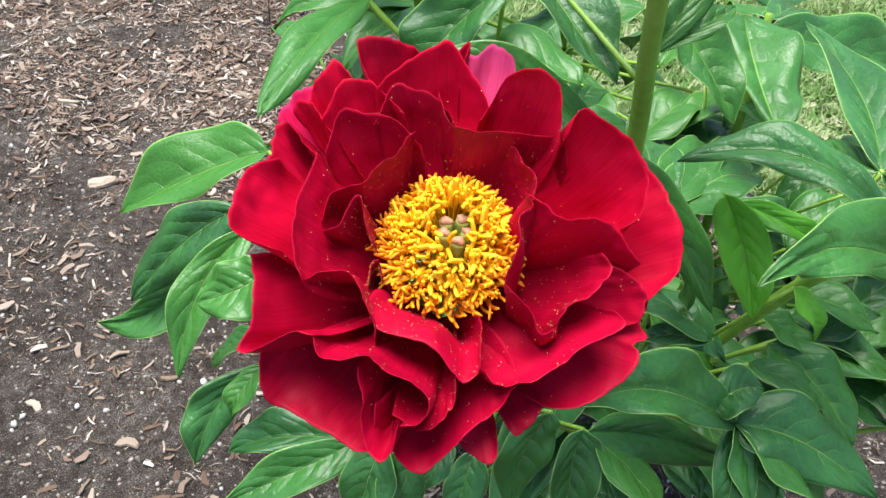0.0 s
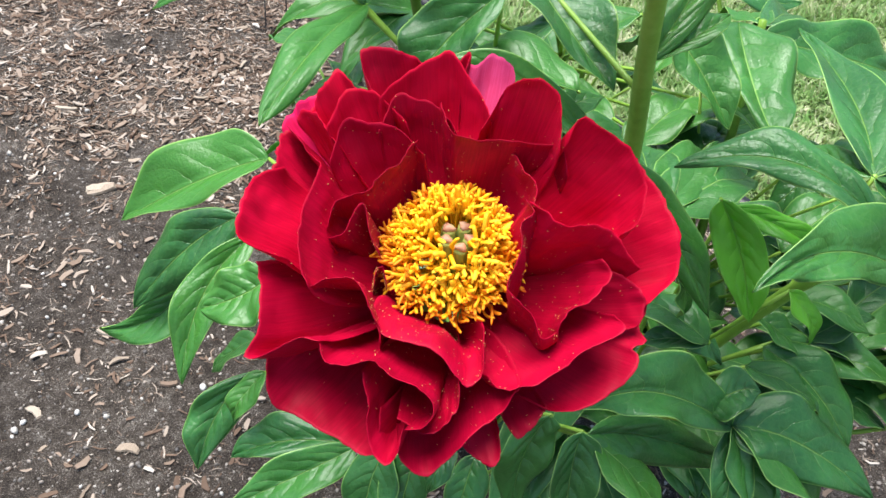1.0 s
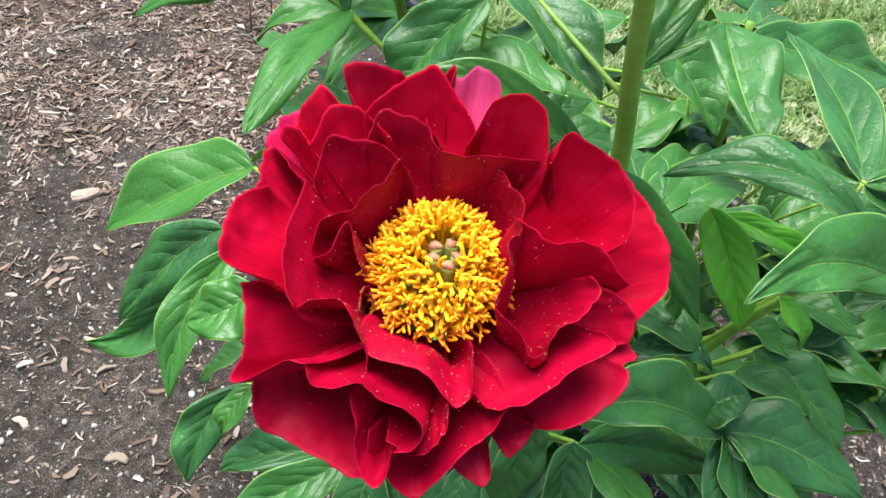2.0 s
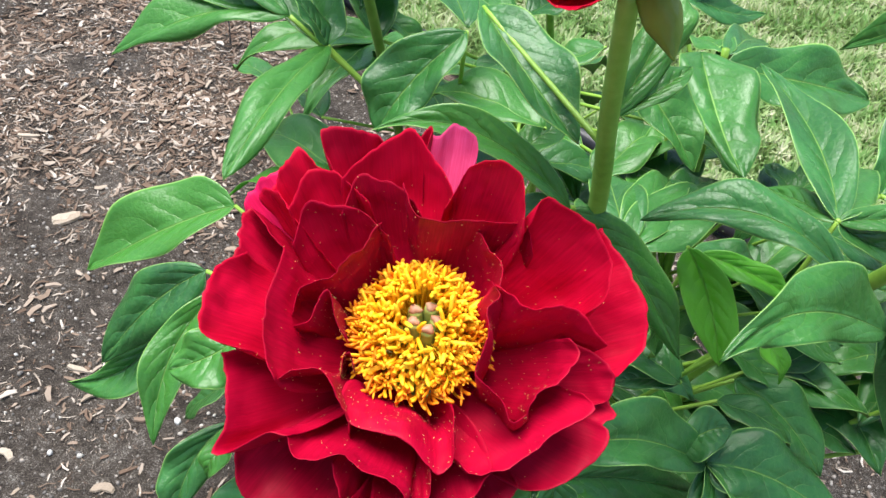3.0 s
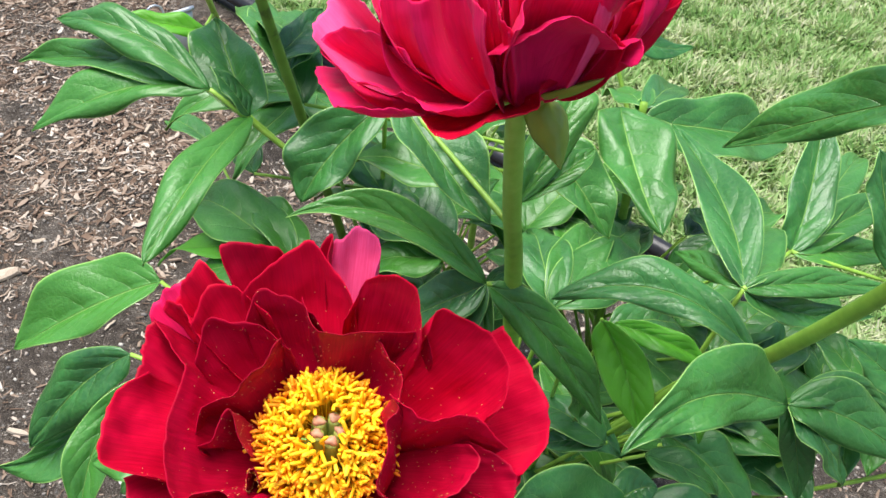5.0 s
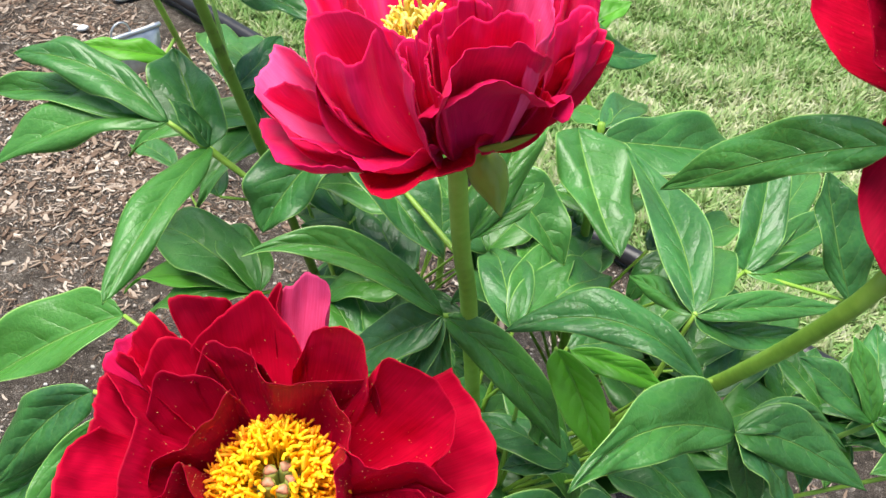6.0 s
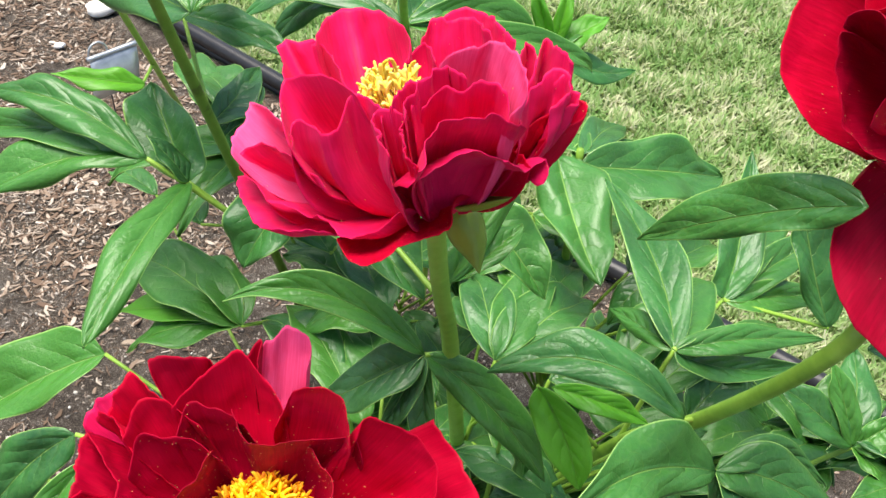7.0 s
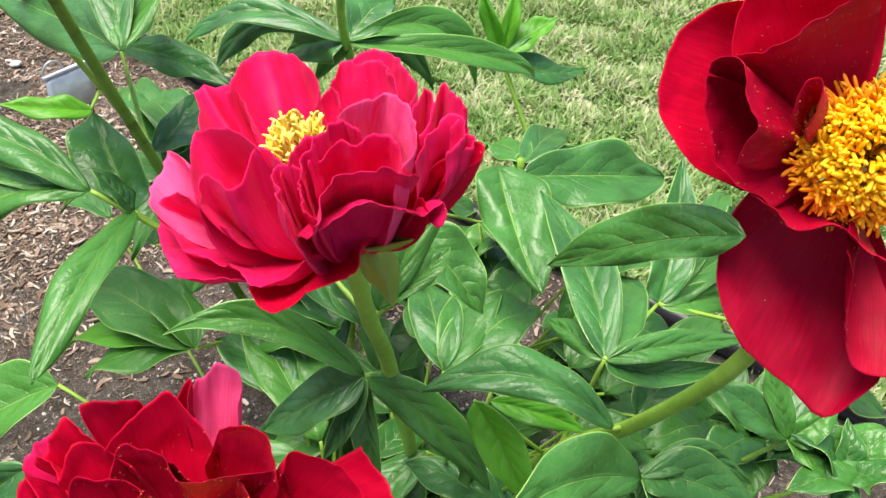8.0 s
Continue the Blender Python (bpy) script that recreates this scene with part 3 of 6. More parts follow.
MULCH = mulch_material()
STONES = island_material("stones", [(0.0, (0.06, 0.058, 0.06)), (0.35, (0.19, 0.17, 0.15)), (0.65, (0.33, 0.28, 0.235)), (0.9, (0.50, 0.47, 0.42)), (1.0, (0.74, 0.72, 0.69))], 0.75)
CHIP = plain_material("pale_wood", [(0.25, (0.15, 0.11, 0.08)), (0.5, (0.29, 0.225, 0.165)), (0.8, (0.46, 0.385, 0.30))], 0.8, 150.0, per_object=0.5)
PEBBLE = plain_material("pale_stone", [(0.25, (0.35, 0.32, 0.28)), (0.6, (0.66, 0.64, 0.60)), (0.85, (0.8, 0.79, 0.76))], 0.6, 120.0, per_object=0.4)

rng = random.Random(21)
mv, mf, sv, sf = [], [], [], []


def mulch_share(x, y):
    """Mulch lies thick away from the plants, and thins out towards the bare soil under them."""
    far = max(0.0, min(1.0, (y - 0.78) / 0.3))
    side = max(0.0, min(1.0, (0.05 - x) / 0.25))
    return 0.15 + 0.85 * far * (0.35 + 0.65 * side)


count = 0
while count < 56000:
    x, y = rng.uniform(-0.95, 0.75), rng.uniform(0.30, 1.75)
    if EDGE_N @ (x, y) > EDGE_D - 0.02 or rng.random() > mulch_share(x, y) * (0.9 + 2.2 * noise.noise(Vector((x * 5, y * 5, 3))) + 1.4 * noise.noise(Vector((x * 17, y * 17, 8)))):
        continue
    count += 1
    ln = rng.choice((0.0014, 0.0018, 0.0022, 0.003, 0.004, 0.0055, 0.009, 0.015)) * rng.uniform(0.7, 1.3)
    wd = ln * rng.choice((0.07, 0.1, 0.14, 0.2, 0.3, 0.42))
    v, f = splinter(rng, ln, max(wd, 0.0008), max(0.0005, wd * rng.uniform(0.15, 0.4)), 3)
    k = len(mv)
    mv += placed(v, x, y, soil_height(x, y) + rng.uniform(0.0, 0.003), rng.uniform(0, 6.28), rng.uniform(-0.3, 0.3), rng.uniform(-0.4, 0.4))
    mf += [tuple(k + q for q in t) for t in f]
tagged(new("mulch", mesh_of("mulch", mv, mf, [MULCH], smooth=False)), "shredded pale and brown bark mulch on soil", "mulch", "", "stuff")
for _ in range(24000):
    x, y = rng.uniform(-0.8, 0.7), rng.uniform(0.30, 1.5)
    if EDGE_N @ (x, y) > EDGE_D - 0.02:
        continue
    size = rng.choice((0.0005, 0.0007, 0.0009, 0.0012, 0.0017, 0.0026)) * rng.uniform(0.7, 1.3)
    v, f = lump(rng, size, rng.uniform(0.5, 0.9), 6)
    k = len(sv)
    sv += placed(v, x, y, soil_height(x, y) + size * 0.2, rng.uniform(0, 6.28), rng.uniform(-0.3, 0.3))
    sf += [tuple(k + q for q in t) for t in f]
tagged(new("gravel", mesh_of("gravel", sv, sf, [STONES])), "fine grit and tiny stones strewn over soil", "gravel", "", "stuff")

chip_meshes, pebble_meshes = [], []
for k in range(9):
    v, f = splinter(rng, 1.0, rng.choice((0.22, 0.32, 0.45)), 0.10)
    chip_meshes.append(mesh_of("wood_chip", v, f, [CHIP], smooth=False))
    v, f = lump(rng, 1.0, rng.uniform(0.5, 0.8), 9)
    pebble_meshes.append(mesh_of("pebble", v, f, [PEBBLE]))


def chip(x, y, length, yaw):
    ob = new("wood_chip", chip_meshes[rng.randrange(9)])
    ob.matrix_world = pose(x, y, soil_height(x, y) + 0.002, rng.uniform(-8, 8), rng.uniform(-8, 8), yaw) @ Matrix.Scale(length, 4)
    tagged(ob, "pale splintered wood chip lying on dark soil", "wood chip", "wood chips on the soil")


def pebble(x, y, size):
    ob = new("pebble", pebble_meshes[rng.randrange(9)])
    ob.matrix_world = pose(x, y, soil_height(x, y) + size * 0.35, 0, 0, rng.uniform(0, 360)) @ Matrix.Scale(size, 4)
    tagged(ob, "small pale rounded pebble on dark soil", "pebble", "pebbles on the soil")


chip(-0.404, 0.858, 0.036, 25)
chip(-0.223, 0.480, 0.022, 0)
chip(-0.335, 0.508, 0.018, -30)
chip(-0.245, 0.428, 0.018, 80)
chip(-0.515, 1.006, 0.030, 10)
chip(-0.479, 0.979, 0.016, 0)
chip(-0.474, 0.742, 0.016, 25)
chip(-0.299, 0.623, 0.030, -5)
chip(-0.406, 0.861, 0.035, 30)
chip(-0.353, 0.972, 0.020, 60)
chip(-0.337, 1.074, 0.020, 20)
chip(-0.378, 1.117, 0.022, 40)
chip(-0.384, 0.926, 0.016, 20)
pebble(-0.549, 0.900, 0.0046)
pebble(-0.377, 0.682, 0.0033)
pebble(-0.344, 0.485, 0.0046)
pebble(-0.339, 0.495, 0.0039)
pebble(-0.289, 0.514, 0.0039)
pebble(-0.507, 1.129, 0.0046)
pebble(-0.424, 0.799, 0.0033)
pebble(-0.173, 0.570, 0.0052)
pebble(0.569, 0.672, 0.0052)
pebble(-0.257, 0.513, 0.0039)
pebble(-0.487, 1.013, 0.0039)
for _ in range(55):
    x, y = rng.uniform(-0.75, 0.1), rng.uniform(0.45, 1.5)
    chip(x, y, rng.uniform(0.008, 0.024), rng.uniform(0, 360))
for _ in range(70):
    pebble(rng.uniform(-0.75, 0.1), rng.uniform(0.42, 1.5), rng.uniform(0.0014, 0.0034))

# lawn: blades leaning every way, drier and greener tufts mixed
def grass_material():
    n = Net("grass")
    isl = n.node("ShaderNodeNewGeometry", 8)
    patch, clump = n.noise(n.obj(), 9.0, 3.0), n.noise(n.obj(), 38.0, 2.0)
    f = n.math('ADD', n.math('MULTIPLY', isl, 0.20), n.math('ADD', n.math('MULTIPLY', patch, 0.42), n.math('MULTIPLY', clump, 0.46)))
    n.set(Base_Color=n.ramp(f, [(0.31, (0.05, 0.14, 0.025)), (0.43, (0.165, 0.33, 0.085)), (0.55, (0.31, 0.44, 0.17)), (0.65, (0.54, 0.56, 0.34)), (0.79, (0.82, 0.77, 0.59))]), Roughness=0.6, Specular_IOR_Level=0.25)
    n.glow_through((0.34, 0.44, 0.16), 0.28)
    return n.mat


GRASS = grass_material()
bv, bf = [], []
r2 = np.random.RandomState(4)
for count in range(190000):
    s = r2.uniform(-2.2, 1.7) if count % 8 == 0 else r2.uniform(-1.5, 0.25)
    d = EDGE_D + 0.02 + (2.3 if count % 8 == 0 else 1.3) * r2.uniform(0, 1) ** 1.15
    x, y = EDGE_N * d + EDGE_T * s
    tuft = noise.noise(Vector((x * 14, y * 14, 0)))
    if r2.uniform(0, 1) > 0.85 + 0.5 * tuft:
        continue
    ln = r2.uniform(0.012, 0.038) * (1 + 0.6 * tuft)
    az, lean, w = r2.uniform(0, 6.283), r2.uniform(0.3, 1.25), r2.uniform(0.0010, 0.0032)
    dx, dy = math.cos(az), math.sin(az)
    k = len(bv)
    for q, (fr, ww) in enumerate(((0.0, 1.0), (0.55, 0.9), (1.0, 0.15))):
        h = ln * fr * math.cos(lean * (0.5 + 0.5 * fr))
        o = ln * fr * math.sin(lean * (0.5 + 0.5 * fr))
        bv.append((x + dx * o - dy * w * ww, y + dy * o + dx * w * ww, h - 0.004))
        bv.append((x + dx * o + dy * w * ww, y + dy * o - dx * w * ww, h - 0.004))
    bf += [(k, k + 1, k + 3, k + 2), (k + 2, k + 3, k + 5, k + 4)]
tagged(new("lawn", mesh_of("lawn", bv, bf, [GRASS])), "short dry green and straw-coloured lawn grass", "grass", "", "stuff")

# black plastic edging with a round bead on top of a buried strip
RUBBER = plain_material("black_plastic", [(0.3, (0.010, 0.010, 0.012)), (0.7, (0.028, 0.028, 0.032))], 0.38, 80.0)
edging = thing("lawn_edging", (*(EDGE_N * EDGE_D), 0.0), "black plastic lawn edging with rounded top bead", "edging", "", "structure")
ends = [np.array((*(EDGE_N * EDGE_D + EDGE_T * s), 0.026 + 0.004 * math.sin(3 * s))) for s in np.linspace(-1.5, 1.5, 9)]
part("bead", tube(ends, 0.014, 0.014, [RUBBER], "bead", 5, 12), edging)
strip = np.array([[e + np.array((0, 0, z)) for z in (-0.05, -0.03, -0.014)] for e in ends])
part("strip", sheet(strip, 0.004, [RUBBER], np.zeros((9, 3, 2)), "strip"), edging)

# zinc plant label on two wire legs
ZINC = Net("zinc")
zn = ZINC.noise(ZINC.obj(), 60.0, 4.0)
ZINC.set(Base_Color=ZINC.ramp(zn, [(0.3, (0.42, 0.45, 0.48)), (0.7, (0.60, 0.63, 0.66))]), Metallic=0.75, Roughness=0.42)
ZINC = ZINC.mat


def plant_label(left, right, drop):
    """A zinc plate that hangs from a rolled bar, on two wire legs, with a wire loop at one end."""
    left, right, drop = np.asarray(left), np.asarray(right), np.asarray(drop)
    mid = (left + right) / 2
    ob = thing("plant_label", (mid[0], mid[1], 0), "grey zinc plant label on two thin wire legs", "plant label")
    out = unit(np.cross(right - left, drop))
    grid = np.array([[left + (right - left) * a + drop * b - out * 0.006 * math.sin(math.pi * b) for a in np.linspace(0, 1, 7)] for b in np.linspace(0, 1, 6)])
    part("plate", sheet(grid, 0.0012, [ZINC], np.zeros((6, 7, 2)), "plate"), ob)
    part("rolled_bar", tube([left - (right - left) * 0.04, mid, right + (right - left) * 0.04], 0.004, 0.004, [ZINC], "rolled_bar", 4, 10), ob)
    for s in (0.25, 0.75):
        top = left + (right - left) * s
        part("wire_leg", tube([(top[0], top[1] + 0.012, -0.03), (top[0], top[1] + 0.010, top[2] * 0.5), (top[0], top[1] + 0.004, top[2] - 0.004)], 0.0013, 0.0012, [WIRE], "wire_leg", 6, 6), ob)
    ax = unit(right - left)
    ring = [left + ax * (0.014 + 0.016 * math.cos(a)) + np.array((0, 0.004, 0.020 * math.sin(a) + 0.002)) for a in np.linspace(-0.2, 3.4, 9)]
    part("wire_loop", tube(ring, 0.0018, 0.0018, [ZINC], "wire_loop", 4, 6), ob)


WIRE = plain_material("dark_wire", [(0.3, (0.03, 0.03, 0.033)), (0.7, (0.08, 0.08, 0.085))], 0.5, 100.0)


def white_stone(x, y, size):
    v, f = lump(rng, size, 0.45, 11)
    ob = new("white_stone", mesh_of("white_stone", v, f, [CHALK]))
    ob.matrix_world = pose(x, y, size * 0.3, 0, 0, 40)
    tagged(ob, "larger chalky white stone lying on mulch", "stone")


CHALK = plain_material("chalky_stone", [(0.25, (0.62, 0.60, 0.57)), (0.7, (0.82, 0.81, 0.79))], 0.8, 70.0)
plant_label((-0.3120, 1.2761, 0.1300), (-0.2546, 1.3311, 0.1300), (0.0, -0.022, -0.062))
white_stone(-0.398, 1.637, 0.034)
white_stone(-0.444, 1.509, 0.011)


# ---- peonies ----
peony = thing("peony", (.13, .47, 0), "crimson peony in full bloom on a leafy stem", "peony", "flowering peonies")
part("stalk", tube([(.13, .47, -.02), (.125, .44, .25), (.105, .36, .46), (0.0800, 0.2846, 0.5291)], .0055, .0038, [STALK], "stalk", 8, 12, .05), peony)
bloom = Bloom(peony, (0.0800, 0.2830, 0.5327), (0.0000, -0.4024, 0.9155))
bloom.petal(((-0.0429, 0.0615, 0.040), (-0.0486, 0.0712, 0.046), (-0.0476, 0.0766, 0.049), (-0.0380, 0.0795, 0.048), (-0.0278, 0.0804, 0.042), (-0.0252, 0.0748, 0.040)), ruffle=0.002)
bloom.petal(((-0.0397, 0.0570, 0.044), (-0.0335, 0.0671, 0.047), (-0.0217, 0.0774, 0.048), (-0.0146, 0.0832, 0.048), (-0.0111, 0.0806, 0.046), (0.0009, 0.0641, 0.044), (0.0063, 0.0552, 0.042)), ruffle=0.002, mat=RUBY)
bloom.petal(((-0.0127, 0.0789, 0.036), (-0.0106, 0.0859, 0.038), (-0.0069, 0.0882, 0.038), (-0.0071, 0.0702, 0.034)), ruffle=0.001)
bloom.petal(((-0.0080, 0.0816, 0.020), (-0.0068, 0.0922, 0.023), (-0.0022, 0.0941, 0.024), (0.0024, 0.0995, 0.024), (0.0101, 0.0974, 0.024), (0.0141, 0.0908, 0.022), (0.0126, 0.0810, 0.020)), ruffle=0.002, mat=PALE)
bloom.petal(((0.0021, 0.0500, 0.043), (0.0054, 0.0560, 0.046), (0.0099, 0.0621, 0.058), (0.0164, 0.0649, 0.064), (0.0235, 0.0649, 0.066), (0.0296, 0.0605, 0.064), (0.0326, 0.0512, 0.058), (0.0342, 0.0425, 0.050)), ruffle=0.002, mat=RUBY)
bloom.petal(((0.0347, 0.0440, 0.046), (0.0377, 0.0470, 0.052), (0.0389, 0.0523, 0.058), (0.0426, 0.0542, 0.060), (0.0486, 0.0511, 0.058), (0.0585, 0.0458, 0.054), (0.0669, 0.0383, 0.048), (0.0687, 0.0305, 0.045), (0.0675, 0.0210, 0.042), (0.0615, 0.0159, 0.040)), ruffle=0.002, mat=RUBY)
bloom.petal(((0.0708, 0.0599, 0.022), (0.0768, 0.0494, 0.024), (0.0827, 0.0392, 0.026), (0.0873, 0.0300, 0.026), (0.0891, 0.0213, 0.024), (0.0874, 0.0080, 0.020), (0.0811, -0.0012, 0.016)), ruffle=0.002, mat=RUBY)
bloom.petal(((0.0808, 0.0024, 0.012), (0.0764, -0.0106, 0.015), (0.0800, -0.0176, 0.018), (0.0748, -0.0219, 0.018), (0.0777, -0.0259, 0.018), (0.0752, -0.0330, 0.018), (0.0658, -0.0427, 0.015), (0.0569, -0.0481, 0.013), (0.0466, -0.0498, 0.011), (0.0364, -0.0447, 0.009)), ruffle=0.002, belly=0.16)
bloom.petal(((0.0187, -0.0430, 0.028), (0.0240, -0.0481, 0.028), (0.0326, -0.0449, 0.031), (0.0468, -0.0367, 0.034), (0.0581, -0.0290, 0.036), (0.0674, -0.0205, 0.036), (0.0636, -0.0142, 0.032)), ruffle=0.002, belly=0.16)
bloom.petal(((0.0560, 0.0097, 0.024), (0.0681, 0.0035, 0.027), (0.0756, -0.0003, 0.026), (0.0782, -0.0047, 0.024), (0.0749, -0.0130, 0.022), (0.0658, -0.0166, 0.020)), ruffle=0.002)
bloom.petal(((0.0249, 0.0202, 0.052), (0.0308, 0.0152, 0.054), (0.0366, 0.0114, 0.053), (0.0473, 0.0134, 0.050), (0.0581, 0.0127, 0.044), (0.0672, 0.0097, 0.038), (0.0718, 0.0069, 0.034)), ruffle=0.002, mat=RUBY)
bloom.petal(((0.0547, 0.0055, 0.040), (0.0575, -0.0006, 0.040), (0.0542, -0.0109, 0.039), (0.0483, -0.0157, 0.037), (0.0457, -0.0218, 0.034), (0.0430, -0.0259, 0.030)), ruffle=0.002)
bloom.petal(((0.0234, 0.0209, 0.050), (0.0270, 0.0150, 0.052), (0.0231, 0.0091, 0.052), (0.0239, -0.0000, 0.050), (0.0195, -0.0121, 0.045), (0.0236, -0.0167, 0.043), (0.0313, -0.0205, 0.040), (0.0367, -0.0282, 0.036), (0.0425, -0.0242, 0.033)), ruffle=0.001, foot=0.027, belly=0.1)
bloom.petal(((-0.0145, 0.0576, 0.049), (-0.0082, 0.0481, 0.049), (-0.0018, 0.0430, 0.049), (0.0099, 0.0443, 0.048), (0.0230, 0.0459, 0.047), (0.0337, 0.0449, 0.046), (0.0392, 0.0375, 0.040)), ruffle=0.002, foot=0.02)
bloom.petal(((0.0038, 0.0462, 0.038), (0.0153, 0.0426, 0.040), (0.0249, 0.0336, 0.043), (0.0289, 0.0237, 0.046), (0.0285, 0.0165, 0.044)), ruffle=0.002, foot=0.022)
bloom.petal(((-0.0375, 0.0444, 0.042), (-0.0330, 0.0577, 0.046), (-0.0253, 0.0587, 0.047), (-0.0157, 0.0567, 0.048), (-0.0041, 0.0452, 0.042)), ruffle=0.002)
bloom.petal(((-0.0557, 0.0317, 0.034), (-0.0516, 0.0445, 0.042), (-0.0433, 0.0466, 0.044), (-0.0318, 0.0471, 0.044), (-0.0188, 0.0399, 0.040)), ruffle=0.002)
bloom.petal(((-0.0592, 0.0440, 0.036), (-0.0548, 0.0583, 0.041), (-0.0463, 0.0615, 0.042), (-0.0393, 0.0609, 0.042), (-0.0275, 0.0512, 0.040)), ruffle=0.002, mat=RUBY)
bloom.petal(((-0.0713, 0.0591, 0.018), (-0.0672, 0.0688, 0.026), (-0.0625, 0.0725, 0.033), (-0.0602, 0.0731, 0.034), (-0.0525, 0.0674, 0.034), (-0.0448, 0.0635, 0.032)), ruffle=0.002, mat=RUBY)
bloom.petal(((-0.0831, 0.0541, 0.006), (-0.0832, 0.0617, 0.009), (-0.0797, 0.0657, 0.010), (-0.0773, 0.0688, 0.014), (-0.0689, 0.0707, 0.018), (-0.0563, 0.0650, 0.024)), ruffle=0.003, mat=ROSE)
bloom.petal(((-0.0767, 0.0579, 0.016), (-0.0724, 0.0604, 0.022), (-0.0616, 0.0500, 0.029), (-0.0526, 0.0399, 0.034)), ruffle=0.001, mat=RUBY)
bloom.petal(((-0.0784, 0.0528, 0.020), (-0.0674, 0.0380, 0.029), (-0.0590, 0.0281, 0.037), (-0.0594, 0.0201, 0.040), (-0.0600, 0.0094, 0.043), (-0.0585, -0.0052, 0.045), (-0.0556, -0.0148, 0.045), (-0.0507, -0.0243, 0.043)), ruffle=0.001)
bloom.petal(((-0.0747, 0.0254, 0.034), (-0.0807, 0.0154, 0.044), (-0.0812, 0.0025, 0.050), (-0.0800, -0.0061, 0.052), (-0.0761, -0.0125, 0.050), (-0.0693, -0.0153, 0.046), (-0.0632, -0.0156, 0.042)), ruffle=0.002, mat=RUBY)
bloom.petal(((-0.0776, 0.0244, 0.030), (-0.0806, 0.0378, 0.024), (-0.0816, 0.0485, 0.018), (-0.0771, 0.0531, 0.016)), ruffle=0.002)
bloom.petal(((-0.0210, 0.0408, 0.045), (-0.0260, 0.0306, 0.046), (-0.0323, 0.0227, 0.045), (-0.0359, 0.0183, 0.043), (-0.0442, 0.0159, 0.041), (-0.0497, 0.0118, 0.039), (-0.0509, 0.0035, 0.036)), ruffle=0.001, foot=0.024)
bloom.petal(((-0.0460, -0.0039, 0.030), (-0.0492, -0.0003, 0.036), (-0.0437, 0.0017, 0.039), (-0.0403, 0.0097, 0.042), (-0.0375, 0.0116, 0.042), (-0.0340, 0.0024, 0.037), (-0.0292, -0.0037, 0.032)), ruffle=0.001, foot=0.025, belly=0.12)
bloom.petal(((-0.0298, -0.0160, 0.026), (-0.0298, -0.0105, 0.030), (-0.0277, -0.0073, 0.031), (-0.0245, -0.0136, 0.027)), ruffle=0.001, foot=0.026, belly=0.1)
bloom.petal(((-0.0512, -0.0244, 0.042), (-0.0454, -0.0184, 0.042), (-0.0380, -0.0176, 0.042), (-0.0320, -0.0225, 0.042), (-0.0279, -0.0311, 0.039), (-0.0234, -0.0400, 0.033)), ruffle=0.002)
bloom.petal(((-0.0736, -0.0143, 0.036), (-0.0697, -0.0246, 0.038), (-0.0689, -0.0359, 0.036), (-0.0686, -0.0442, 0.035), (-0.0712, -0.0514, 0.034), (-0.0679, -0.0531, 0.034), (-0.0600, -0.0495, 0.037), (-0.0510, -0.0437, 0.040), (-0.0440, -0.0436, 0.042)), ruffle=0.002, belly=0.2)
bloom.petal(((-0.0652, -0.0481, 0.022), (-0.0647, -0.0537, 0.020), (-0.0610, -0.0630, 0.016), (-0.0529, -0.0654, 0.013), (-0.0401, -0.0707, 0.012), (-0.0274, -0.0750, 0.012), (-0.0191, -0.0765, 0.014), (-0.0195, -0.0614, 0.020)), ruffle=0.002, belly=0.16)
bloom.petal(((-0.0445, -0.0423, 0.040), (-0.0385, -0.0495, 0.041), (-0.0304, -0.0492, 0.042), (-0.0231, -0.0480, 0.042), (-0.0161, -0.0534, 0.042), (-0.0077, -0.0557, 0.041), (-0.0009, -0.0592, 0.039), (0.0001, -0.0639, 0.037), (-0.0030, -0.0686, 0.035), (-0.0090, -0.0696, 0.033)), ruffle=0.0015, belly=0.2)
bloom.petal(((-0.0265, -0.0497, 0.034), (-0.0233, -0.0598, 0.030), (-0.0212, -0.0700, 0.026), (-0.0175, -0.0791, 0.021), (-0.0145, -0.0819, 0.020), (-0.0109, -0.0761, 0.022), (-0.0092, -0.0681, 0.026)), ruffle=0.002, belly=0.18)
bloom.petal(((-0.0106, -0.0740, 0.016), (-0.0083, -0.0779, 0.014), (0.0002, -0.0804, 0.010), (0.0098, -0.0739, 0.012), (0.0204, -0.0622, 0.018), (0.0290, -0.0513, 0.024), (0.0322, -0.0468, 0.028)), ruffle=0.002, belly=0.18)
bloom.petal(((0.0110, -0.0652, 0.002), (0.0184, -0.0692, 0.000), (0.0259, -0.0727, -0.000), (0.0295, -0.0696, -0.000), (0.0272, -0.0585, 0.004)), ruffle=0.001, belly=0.1)
bloom.petal(((0.0263, -0.0520, 0.004), (0.0334, -0.0592, 0.002), (0.0368, -0.0597, 0.002), (0.0417, -0.0540, 0.004), (0.0449, -0.0478, 0.006)), ruffle=0.001, belly=0.1)
bloom.petal(((-0.0278, -0.0278, 0.032), (-0.0224, -0.0359, 0.035), (-0.0107, -0.0386, 0.036), (-0.0003, -0.0411, 0.036), (0.0073, -0.0469, 0.034), (0.0123, -0.0494, 0.032), (0.0165, -0.0443, 0.032), (0.0150, -0.0334, 0.034)), ruffle=0.001, belly=-0.3, foot=0.023)
